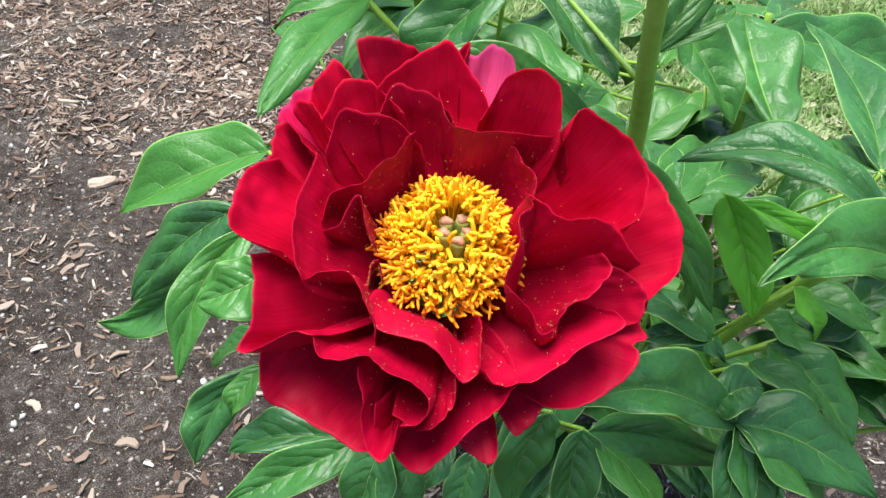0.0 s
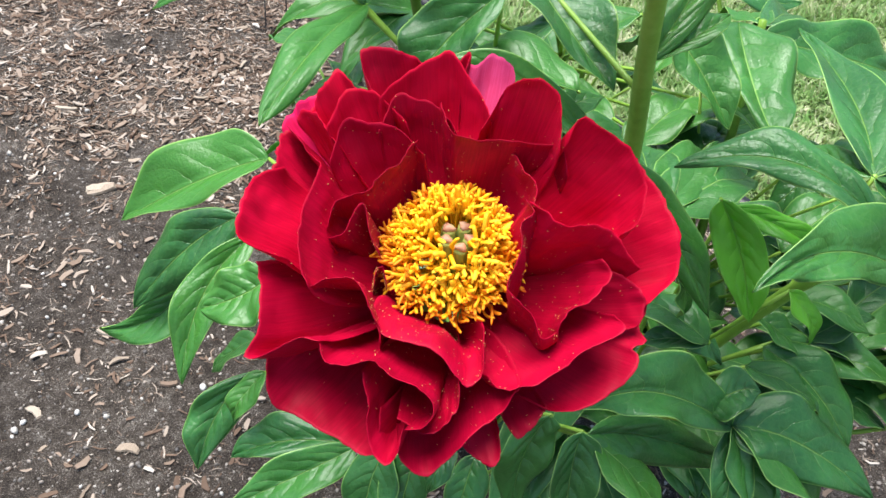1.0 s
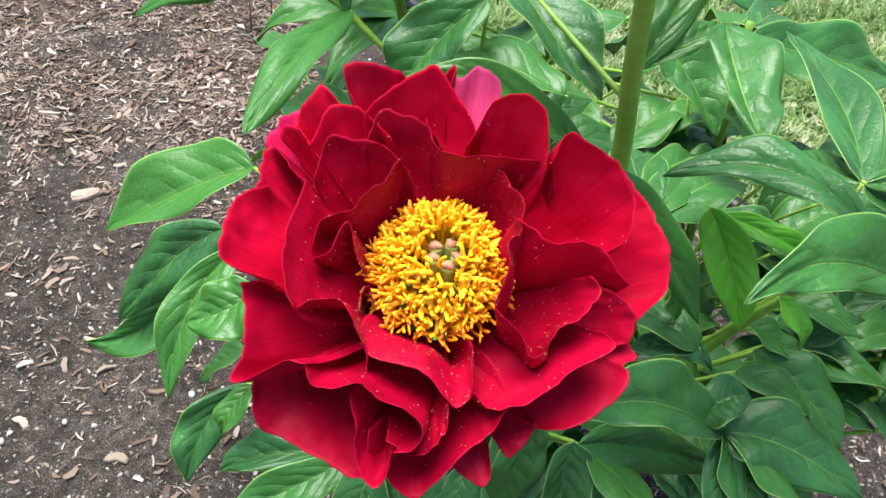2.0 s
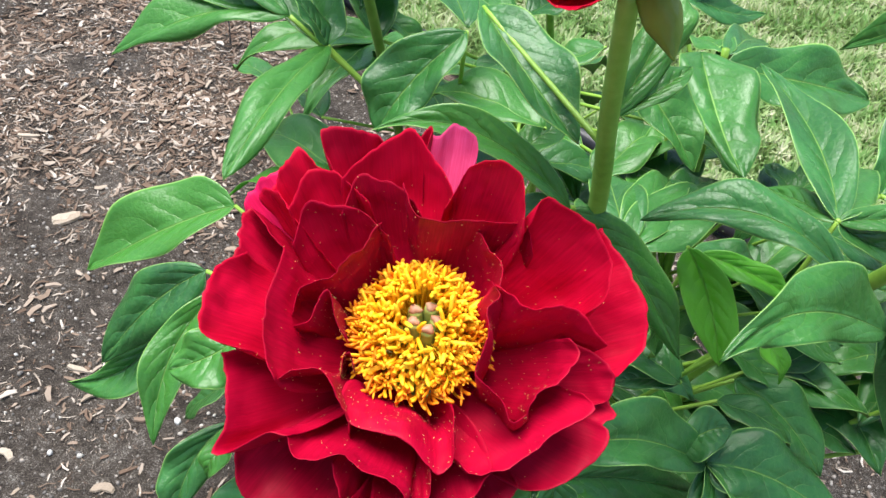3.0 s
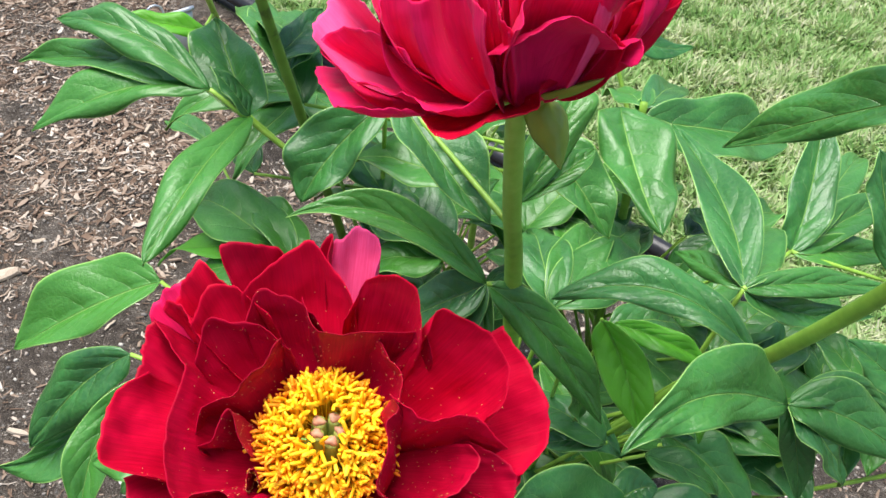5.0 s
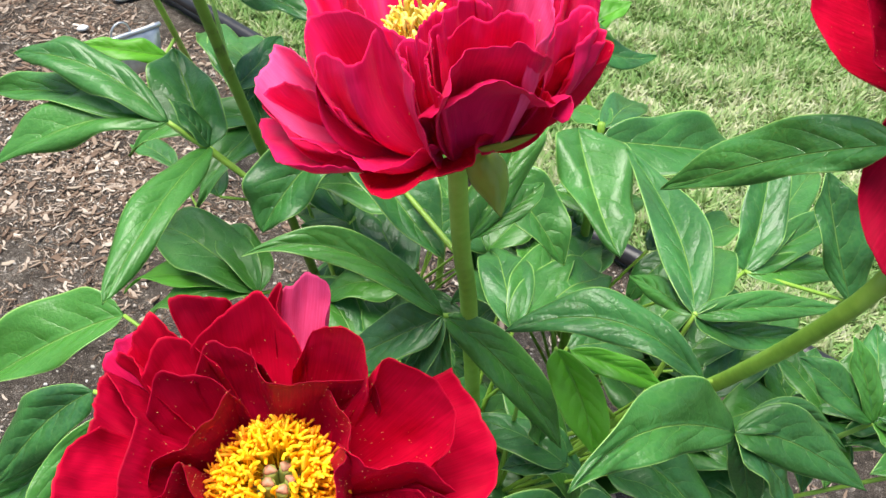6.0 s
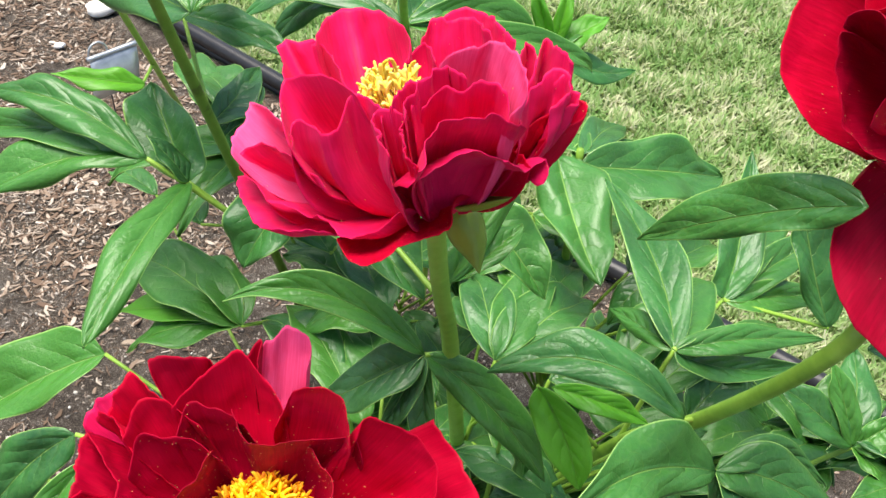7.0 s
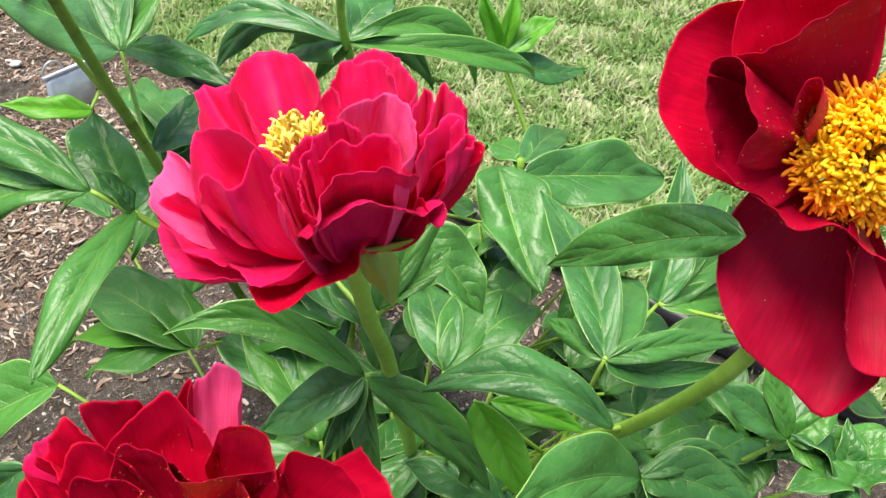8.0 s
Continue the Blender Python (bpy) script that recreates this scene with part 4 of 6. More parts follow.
bloom.petal(((0.0096, -0.0477, 0.030), (0.0094, -0.0543, 0.029), (0.0056, -0.0638, 0.027), (-0.0011, -0.0672, 0.026), (-0.0107, -0.0655, 0.025)), ruffle=0.002, belly=0.12)
bloom.sepal((-0.03, -0.045, -0.022), 0.03)
bloom.sepal((0.045, -0.02, -0.022), 0.03)
bloom.sepal((0.0, 0.05, -0.022), 0.03)
ORANGE_STAMENS = stamen_shapes(GOLD, 0.0092, 0.00104, 3, 10) + stamen_shapes(ANTHER, 0.0108, 0.00088, 4, 10)
bloom.stamens(900, 0.0066, 0.0236, 0.031, ORANGE_STAMENS, 31, 1.0, 0.9, 0.010, -0.0015)
bloom.carpels(5, 0.0050, 0.031, 7, 0.009)
bloom.pollen(5200, 8, 0.075, 1.5)

peony_2 = thing("peony", (.20, .53, 0), "rose-red peony bloom past its prime on stout stalk", "peony", "flowering peonies")
part("stalk", tube([(.20, .53, -.02), (.20, .50, .25), (0.1701, 0.4317, 0.4950), (0.1549, 0.3982, 0.5850), (0.1438, 0.3729, 0.6640)], .006, .0042, [STALK], "stalk", 8, 12, .06), peony_2)
bloom_2 = Bloom(peony_2, (0.1430, 0.3740, 0.6680), (-0.1891, 0.2648, 0.9456))
bloom_2.petal(((-0.0452, 0.0542, 0.052), (-0.0421, 0.0849, 0.056), (-0.0343, 0.0942, 0.058), (-0.0252, 0.0851, 0.058), (-0.0159, 0.0744, 0.058), (-0.0081, 0.0557, 0.057), (-0.0040, 0.0413, 0.054), (-0.0034, 0.0293, 0.048)), ruffle=0.002, mat=ROSE, jag=0.014, crimp=0.0022)
bloom_2.petal(((0.0097, 0.0598, 0.052), (0.0120, 0.0683, 0.055), (0.0187, 0.0679, 0.057), (0.0266, 0.0631, 0.057), (0.0335, 0.0442, 0.056), (0.0387, 0.0283, 0.053), (0.0371, 0.0187, 0.050), (0.0320, 0.0157, 0.045)), ruffle=0.002, mat=ROSE, jag=0.014, crimp=0.0022)
bloom_2.petal(((0.0008, 0.0504, 0.050), (0.0077, 0.0623, 0.056), (0.0141, 0.0513, 0.057), (0.0211, 0.0527, 0.057), (0.0286, 0.0352, 0.056), (0.0307, 0.0214, 0.053), (0.0295, 0.0148, 0.047)), ruffle=0.002, mat=ROSE, jag=0.014, crimp=0.0022)
bloom_2.petal(((-0.0552, 0.0327, 0.042), (-0.0631, 0.0644, 0.047), (-0.0623, 0.0825, 0.049), (-0.0544, 0.0737, 0.050), (-0.0469, 0.0681, 0.050), (-0.0370, 0.0383, 0.050), (-0.0295, 0.0162, 0.046)), ruffle=0.002, mat=ROSE, jag=0.014, crimp=0.0022)
bloom_2.petal(((-0.0068, 0.0293, 0.046), (-0.0021, 0.0372, 0.050), (0.0032, 0.0378, 0.052), (0.0075, 0.0195, 0.050)), ruffle=0.001, mat=ROSE, jag=0.014, crimp=0.0022)
bloom_2.petal(((-0.0466, -0.0313, 0.042), (-0.0520, -0.0099, 0.045), (-0.0529, 0.0068, 0.050), (-0.0476, 0.0082, 0.054), (-0.0357, -0.0014, 0.056), (-0.0273, -0.0121, 0.056), (-0.0213, -0.0204, 0.053)), ruffle=0.002, belly=0.12, mat=ROSE, jag=0.014, crimp=0.0022)
bloom_2.petal(((-0.0463, -0.0310, 0.038), (-0.0454, -0.0185, 0.046), (-0.0379, -0.0246, 0.046), (-0.0337, -0.0336, 0.045), (-0.0296, -0.0326, 0.045), (-0.0265, -0.0257, 0.047), (-0.0251, -0.0181, 0.051), (-0.0206, -0.0190, 0.053), (-0.0131, -0.0299, 0.052), (-0.0117, -0.0406, 0.050)), ruffle=0.001, belly=0.30, mat=ROSE, jag=0.014, crimp=0.0022)
bloom_2.petal(((-0.0094, -0.0607, 0.046), (-0.0119, -0.0515, 0.048), (-0.0134, -0.0365, 0.051), (-0.0092, -0.0384, 0.053), (-0.0034, -0.0400, 0.051)), ruffle=0.001, belly=0.25, mat=ROSE, jag=0.014, crimp=0.0022)
bloom_2.petal(((-0.0082, -0.0400, 0.054), (-0.0051, -0.0378, 0.058), (0.0001, -0.0332, 0.060), (0.0021, -0.0360, 0.058), (-0.0009, -0.0404, 0.053)), ruffle=0.001, belly=0.08, mat=ROSE, jag=0.014, crimp=0.0022)
bloom_2.petal(((-0.0022, -0.0482, 0.052), (-0.0021, -0.0418, 0.056), (0.0018, -0.0375, 0.060), (0.0065, -0.0311, 0.062), (0.0117, -0.0261, 0.062), (0.0159, -0.0308, 0.061), (0.0193, -0.0347, 0.059)), ruffle=0.001, belly=0.0, mat=ROSE, jag=0.014, crimp=0.0022)
# front petal in PALE: the sky's highlight on it is put into the colour
bloom_2.petal(((0.0111, -0.0152, 0.060), (0.0165, -0.0180, 0.064), (0.0230, -0.0181, 0.065), (0.0289, -0.0162, 0.066), (0.0329, -0.0258, 0.065), (0.0379, -0.0343, 0.061), (0.0393, -0.0425, 0.056), (0.0359, -0.0433, 0.050), (0.0305, -0.0428, 0.044)), ruffle=0.002, belly=0.02, mat=PALE, jag=0.014, crimp=0.0022)
bloom_2.petal(((0.0029, -0.0372, 0.052), (0.0084, -0.0332, 0.056), (0.0123, -0.0340, 0.057), (0.0190, -0.0386, 0.057), (0.0224, -0.0356, 0.058), (0.0291, -0.0363, 0.057), (0.0315, -0.0413, 0.052), (0.0312, -0.0440, 0.046)), ruffle=0.001, belly=0.0, mat=ROSE, jag=0.014, crimp=0.0022)
bloom_2.petal(((0.0001, -0.0648, 0.042), (0.0023, -0.0588, 0.045), (0.0064, -0.0532, 0.048), (0.0112, -0.0500, 0.050), (0.0183, -0.0500, 0.051), (0.0264, -0.0512, 0.050), (0.0336, -0.0476, 0.046), (0.0362, -0.0405, 0.044)), ruffle=0.002, belly=-0.12, mat=ROSE, jag=0.014, crimp=0.0022)
bloom_2.petal(((-0.0048, -0.0539, 0.030), (0.0074, -0.0505, 0.036), (0.0180, -0.0515, 0.039), (0.0247, -0.0520, 0.037), (0.0312, -0.0448, 0.031), (0.0383, -0.0351, 0.024), (0.0441, -0.0310, 0.024), (0.0438, -0.0339, 0.020), (0.0405, -0.0337, 0.018)), ruffle=0.001, belly=-0.28, mat=ROSE, jag=0.014, crimp=0.0022)
# lowest front petal: darker RUBY among ROSE paints the shade under the overhang
bloom_2.petal(((-0.0343, -0.0403, 0.006), (-0.0295, -0.0502, 0.004), (-0.0221, -0.0552, 0.004), (-0.0144, -0.0534, 0.006), (-0.0101, -0.0472, 0.006), (-0.0008, -0.0454, 0.006), (0.0071, -0.0378, 0.006), (0.0092, -0.0240, 0.008), (0.0186, -0.0194, 0.010), (0.0248, -0.0169, 0.012)), ruffle=0.001, belly=0.08, mat=RUBY)
bloom_2.petal(((-0.0763, 0.0034, 0.024), (-0.0793, 0.0068, 0.026), (-0.0803, 0.0181, 0.028), (-0.0766, 0.0242, 0.031), (-0.0739, 0.0371, 0.035), (-0.0650, 0.0245, 0.037), (-0.0566, 0.0078, 0.037)), ruffle=0.002, belly=0.2, mat=PALE, jag=0.014, crimp=0.0022)
bloom_2.petal(((-0.0632, -0.0153, 0.014), (-0.0721, -0.0017, 0.018), (-0.0783, 0.0121, 0.022), (-0.0701, 0.0106, 0.026), (-0.0563, -0.0060, 0.030), (-0.0458, -0.0225, 0.030), (-0.0382, -0.0317, 0.028)), ruffle=0.001, belly=0.2, mat=ROSE, jag=0.014, crimp=0.0022)
bloom_2.petal(((-0.0825, 0.0212, 0.010), (-0.0788, 0.0044, 0.008), (-0.0705, -0.0111, 0.006), (-0.0642, -0.0260, 0.006), (-0.0572, -0.0300, 0.006), (-0.0466, -0.0304, 0.006), (-0.0407, -0.0345, 0.006)), ruffle=0.002, belly=0.1, mat=ROSE, jag=0.014, crimp=0.0022)
bloom_2.petal(((-0.0629, -0.0167, 0.014), (-0.0544, -0.0250, 0.014), (-0.0463, -0.0300, 0.012), (-0.0376, -0.0371, 0.012), (-0.0325, -0.0454, 0.010), (-0.0275, -0.0475, 0.010), (-0.0195, -0.0426, 0.010), (-0.0131, -0.0373, 0.012), (-0.0070, -0.0348, 0.015)), ruffle=0.001, belly=0.12, mat=ROSE, jag=0.014, crimp=0.0022)
bloom_2.petal(((-0.0045, -0.0375, 0.050), (-0.0046, -0.0499, 0.046), (-0.0026, -0.0541, 0.040), (-0.0006, -0.0523, 0.036)), ruffle=0.001, belly=0.08, mat=ROSE, jag=0.014, crimp=0.0022)
bloom_2.petal(((0.0337, -0.0101, 0.049), (0.0385, -0.0009, 0.054), (0.0432, 0.0109, 0.056), (0.0450, 0.0013, 0.054), (0.0432, -0.0089, 0.050), (0.0383, -0.0136, 0.045)), ruffle=0.001, mat=ROSE, jag=0.014, crimp=0.0022)
bloom_2.petal(((0.0444, -0.0073, 0.052), (0.0500, 0.0112, 0.056), (0.0537, -0.0009, 0.056), (0.0570, -0.0094, 0.054), (0.0568, -0.0109, 0.050), (0.0503, -0.0094, 0.046)), ruffle=0.001, mat=ROSE, jag=0.014, crimp=0.0022)
bloom_2.petal(((0.0357, -0.0306, 0.039), (0.0401, -0.0212, 0.044), (0.0463, -0.0104, 0.048), (0.0533, -0.0083, 0.050), (0.0561, -0.0114, 0.048), (0.0534, -0.0154, 0.044), (0.0472, -0.0195, 0.039)), ruffle=0.001, mat=ROSE, jag=0.014, crimp=0.0022)
bloom_2.petal(((0.0539, -0.0084, 0.045), (0.0567, -0.0053, 0.044), (0.0585, -0.0127, 0.042), (0.0568, -0.0151, 0.040), (0.0502, -0.0161, 0.037)), ruffle=0.001, mat=ROSE, jag=0.014, crimp=0.0022)
bloom_2.petal(((0.0318, -0.0163, 0.028), (0.0450, -0.0112, 0.033), (0.0550, -0.0074, 0.036), (0.0616, -0.0043, 0.036), (0.0627, -0.0091, 0.034), (0.0604, -0.0102, 0.030), (0.0522, -0.0110, 0.028), (0.0427, -0.0103, 0.025)), ruffle=0.001, mat=RUBY)
bloom_2.petal(((0.0313, -0.0270, 0.038), (0.0313, -0.0252, 0.030), (0.0346, -0.0256, 0.026), (0.0388, -0.0335, 0.024)), ruffle=0.001, mat=RUBY)
blade(bloom_2.ob, (0.1516, 0.3690, 0.6700), (0.1571, 0.3607, 0.6655), (0.1634, 0.3523, 0.6468), (-0.0088, 0.0071, -0.0086), (0.0081, 0.0067, -0.0063), wave=0.03, mat=SEPAL, back=SEPAL, name="sepal")
bloom_2.sepal((0.0314, -0.0349, 0.0120), 0.014)
bloom_2.sepal((-0.04, 0.03, 0.0), 0.030)
LEMON_STAMENS = stamen_shapes(LEMON, 0.009, 0.0011, 5, 6) + stamen_shapes(BROWNED, 0.006, 0.0008, 6, 1) + stamen_shapes(LEMON, 0.009, 0.0010, 15, 7)
bloom_2.stamens(380, 0.004, 0.0165, 0.050, LEMON_STAMENS, 32, 0.35, 0.75, 0.002, -0.010)
bloom_2.carpels(4, 0.005, 0.036, 9)
bloom_2.pollen(900, 18, 0.08, 1.2)

peony_3 = thing("peony", (.25, .52, 0), "crimson peony opening sideways on a leaning stalk", "peony", "flowering peonies")
part("stalk", tube([(.25, .52, -.02), (.262, .47, .25), (0.2850, 0.4200, 0.4200), (0.2970, 0.3640, 0.5330), (0.3043, 0.3157, 0.6550), (0.3289, 0.3515, 0.6790), (0.3338, 0.3473, 0.7342)], .0050, .0036, [STALK], "stalk", 8, 12, .05), peony_3)
bloom_3 = Bloom(peony_3, (0.3322, 0.3445, 0.7365), (-0.4194, -0.6990, 0.5792))
# outer left and top petals in RUBY: light on them painted as brighter red
bloom_3.petal(((-0.0114, 0.0671, 0.020), (-0.0228, 0.0723, 0.020), (-0.0358, 0.0697, 0.022), (-0.0449, 0.0641, 0.024), (-0.0519, 0.0551, 0.025), (-0.0551, 0.0448, 0.025), (-0.0547, 0.0331, 0.024), (-0.0520, 0.0203, 0.022), (-0.0439, 0.0087, 0.019)), ruffle=0.002, mat=RUBY)
bloom_3.petal(((-0.0273, 0.0518, 0.026), (-0.0208, 0.0613, 0.028), (-0.0114, 0.0676, 0.030), (0.0020, 0.0664, 0.030), (0.0161, 0.0591, 0.030), (0.0253, 0.0506, 0.030)), ruffle=0.002, mat=RUBY)
bloom_3.petal(((-0.0248, 0.0497, 0.040), (-0.0168, 0.0481, 0.042), (-0.0059, 0.0470, 0.044), (0.0020, 0.0470, 0.044), (0.0113, 0.0482, 0.044), (0.0211, 0.0462, 0.044)), ruffle=0.001)
bloom_3.petal(((-0.0350, 0.0490, 0.042), (-0.0336, 0.0518, 0.044), (-0.0292, 0.0509, 0.046), (-0.0259, 0.0471, 0.048), (-0.0264, 0.0418, 0.050), (-0.0277, 0.0312, 0.050), (-0.0286, 0.0246, 0.049), (-0.0332, 0.0222, 0.047), (-0.0401, 0.0165, 0.043)), ruffle=0.001, belly=0.1)
bloom_3.petal(((-0.0343, 0.0463, 0.040), (-0.0380, 0.0483, 0.040), (-0.0412, 0.0404, 0.038), (-0.0442, 0.0300, 0.036), (-0.0452, 0.0205, 0.034), (-0.0420, 0.0096, 0.032), (-0.0370, -0.0017, 0.030)), ruffle=0.001)
# small inner tongue, its lit look likewise put into the RUBY colour
bloom_3.petal(((-0.0204, 0.0212, 0.043), (-0.0153, 0.0270, 0.047), (-0.0098, 0.0315, 0.050), (-0.0066, 0.0304, 0.050), (-0.0069, 0.0264, 0.049), (-0.0125, 0.0205, 0.045), (-0.0181, 0.0167, 0.041)), ruffle=0.0005, belly=-0.08, foot=0.022, mat=RUBY)
bloom_3.petal(((-0.0431, 0.0044, 0.020), (-0.0511, -0.0007, 0.016), (-0.0581, -0.0092, 0.014), (-0.0644, -0.0209, 0.010), (-0.0684, -0.0349, 0.008), (-0.0684, -0.0465, 0.006), (-0.0591, -0.0704, 0.002), (-0.0548, -0.0825, 0.002), (-0.0476, -0.0829, 0.004), (-0.0319, -0.0768, 0.009)), ruffle=0.002, belly=0.15)
bloom_3.petal(((-0.0404, 0.0050, 0.030), (-0.0373, -0.0033, 0.034), (-0.0323, -0.0114, 0.038), (-0.0260, -0.0141, 0.040), (-0.0198, -0.0172, 0.040), (-0.0154, -0.0247, 0.038), (-0.0114, -0.0350, 0.036)), ruffle=0.001)
bloom_3.petal(((-0.0212, -0.0261, 0.034), (-0.0218, -0.0352, 0.030), (-0.0279, -0.0438, 0.026), (-0.0339, -0.0529, 0.022), (-0.0360, -0.0639, 0.018), (-0.0317, -0.0719, 0.016), (-0.0235, -0.0767, 0.014)), ruffle=0.001, belly=0.15)
bloom_3.petal(((0.0513, 0.0291, 0.0300), (0.0529, -0.0020, 0.0300), (0.0401, -0.0315, 0.0300)), ruffle=0.003)
bloom_3.petal(((0.0415, -0.0321, 0.0300), (0.0325, -0.0524, 0.0250), (0.0057, -0.0724, 0.0200)), ruffle=0.003)
bloom_3.stamens(1150, 0.003, 0.0195, 0.028, ORANGE_STAMENS, 33, 1.0, 0.88)
bloom_3.carpels(5, 0.0065, 0.023, 12)
bloom_3.pollen(1100, 28, 0.07, 1.2)

# leaves
stalk_a = leaf_stalk(peony_2, (0.1701, 0.4317, 0.4950), (0.1539, 0.4265, 0.5000), 0.0016, 0.000)
blade(stalk_a, (0.1539, 0.4265, 0.5000), (0.1968, 0.4101, 0.4706), (0.2347, 0.3912, 0.4210), (0.0133, 0.0079, 0.0060), (-0.0138, -0.0040, 0.0005))
blade(stalk_a, (0.1539, 0.4265, 0.5000), (0.0936, 0.4419, 0.5342), (0.0388, 0.4362, 0.5300), (0.0041, 0.0085, 0.0057), (-0.0070, -0.0103, -0.0012))
blade(stalk_a, (0.1539, 0.4265, 0.5000), (0.1246, 0.4222, 0.4825), (0.0909, 0.4197, 0.4550), (-0.0000, 0.0136, 0.0075), (0.0042, -0.0171, -0.0037))
blade(stalk_a, (0.1539, 0.4265, 0.5000), (0.1560, 0.4067, 0.4662), (0.1640, 0.3904, 0.4250), (-0.0103, 0.0009, 0.0022), (0.0062, -0.0001, 0.0028))
blade(stalk_a, (0.1539, 0.4265, 0.5000), (0.1399, 0.4108, 0.4762), (0.1282, 0.4011, 0.4500), (-0.0058, -0.0020, 0.0014), (0.0078, -0.0060, 0.0007))
blade(peony_2, (0.1602, 0.4175, 0.5700), (0.1777, 0.4450, 0.5940), (0.1925, 0.4821, 0.6150), (-0.0146, -0.0046, 0.0004), (0.0193, 0.0104, 0.0070), name="leaf")
blade(peony_2, (0.1624, 0.4198, 0.5700), (0.1839, 0.4336, 0.5800), (0.2009, 0.4503, 0.5850), (-0.0071, 0.0043, 0.0037), (0.0080, -0.0036, 0.0019), name="leaf")
stalk_b = leaf_stalk(peony_2, (0.1590, 0.4190, 0.5600), (0.1868, 0.5144, 0.5400), 0.0014, 0.000)
blade(stalk_b, (0.1868, 0.5144, 0.5400), (0.2122, 0.4933, 0.5208), (0.2320, 0.4773, 0.4960), (-0.0147, -0.0095, -0.0002), (0.0127, 0.0153, 0.0074))
stalk_c = leaf_stalk(peony_2, (0.1616, 0.4204, 0.5500), (0.0920, 0.5114, 0.5700), 0.0014, 0.000)
blade(stalk_c, (0.0920, 0.5114, 0.5700), (0.1181, 0.4690, 0.5597), (0.1505, 0.4324, 0.5410), (-0.0128, -0.0112, -0.0006), (0.0207, 0.0083, 0.0054))
stalk_d = leaf_stalk(peony_3, (0.2910, 0.3900, 0.4800), (0.2970, 0.3360, 0.5260), 0.0016, 0.000)
blade(stalk_d, (0.2970, 0.3360, 0.5260), (0.2432, 0.3152, 0.5553), (0.2003, 0.2817, 0.5560), (0.0059, 0.0203, 0.0095), (-0.0067, -0.0162, -0.0032))
blade(stalk_d, (0.2970, 0.3360, 0.5260), (0.3326, 0.3475, 0.5260), (0.3693, 0.3445, 0.5000), (0.0033, 0.0075, 0.0055), (-0.0078, -0.0095, -0.0014))
blade(stalk_d, (0.2970, 0.3360, 0.5260), (0.3295, 0.3334, 0.5228), (0.3716, 0.3220, 0.5000), (0.0072, 0.0138, 0.0080), (-0.0146, -0.0102, -0.0020))
blade(stalk_d, (0.2970, 0.3360, 0.5260), (0.3093, 0.3290, 0.5007), (0.3213, 0.3214, 0.4650), (-0.0100, 0.0027, 0.0031), (0.0081, 0.0002, 0.0029))
leaf(stalk_d, (0.2970, 0.3360, 0.5260), (0.3317, 0.3150, 0.4900), 0.026)
stalk_e = leaf_stalk(peony_3, (0.2970, 0.3640, 0.5330), (0.2906, 0.3693, 0.5220), 0.0015, 0.000)
blade(stalk_e, (0.2906, 0.3693, 0.5220), (0.2417, 0.3933, 0.5412), (0.1853, 0.3965, 0.5240), (0.0001, 0.0141, 0.0072), (-0.0046, -0.0129, -0.0016))
stalk_f = leaf_stalk(peony_3, (0.2800, 0.4300, 0.4000), (0.2185, 0.4061, 0.5000), 0.0012, 0.000)
blade(stalk_f, (0.2185, 0.4061, 0.5000), (0.2362, 0.3895, 0.4750), (0.2502, 0.3742, 0.4400), (-0.0162, 0.0008, 0.0022), (0.0145, -0.0018, 0.0025), mat=YOUNG)
blade(stalk_f, (0.2294, 0.4129, 0.4900), (0.2619, 0.4067, 0.4841), (0.2911, 0.4021, 0.4700), (0.0048, 0.0044, 0.0044), (-0.0036, -0.0092, -0.0010), mat=YOUNG)
stalk_g = leaf_stalk(peony_3, (0.2850, 0.4200, 0.4200), (0.2970, 0.4200, 0.5190), 0.0014, 0.000)
stalk_h = leaf_stalk(peony_3, (0.2970, 0.4200, 0.5190), (0.3620, 0.5000, 0.4770), 0.0014, 0.000)
blade(stalk_g, (0.2970, 0.4200, 0.5190), (0.3004, 0.4910, 0.5225), (0.2841, 0.5765, 0.5160), (-0.0201, 0.0011, 0.0023), (0.0149, -0.0017, 0.0028))
blade(stalk_g, (0.2970, 0.4200, 0.5190), (0.2855, 0.4477, 0.5084), (0.2757, 0.4771, 0.4900), (-0.0033, -0.0092, -0.0006), (0.0061, 0.0054, 0.0047))
blade(stalk_g, (0.2970, 0.4200, 0.5190), (0.3458, 0.4328, 0.5160), (0.4062, 0.4477, 0.5000), (-0.0015, 0.0074, 0.0052), (-0.0060, -0.0106, -0.0013))
blade(stalk_g, (0.2970, 0.4200, 0.5190), (0.3377, 0.4222, 0.5009), (0.3955, 0.4394, 0.4850), (0.0018, 0.0064, 0.0050), (-0.0084, -0.0097, -0.0012))
leaf(stalk_g, (0.2970, 0.4200, 0.5190), (0.3417, 0.5259, 0.4700), 0.036, arch=0.04)
blade(stalk_h, (0.3620, 0.5000, 0.4770), (0.3780, 0.5366, 0.4984), (0.3943, 0.5995, 0.5300), (-0.0203, -0.0092, -0.0010), (0.0152, -0.0038, 0.0021))
blade(stalk_h, (0.3620, 0.5000, 0.4770), (0.4080, 0.5328, 0.4807), (0.4719, 0.5780, 0.4800), (-0.0065, 0.0107, 0.0059), (0.0023, -0.0147, -0.0020))
blade(stalk_h, (0.3620, 0.5000, 0.4770), (0.4078, 0.5098, 0.4730), (0.4669, 0.5246, 0.4600), (0.0006, 0.0088, 0.0057), (-0.0036, -0.0138, -0.0021))
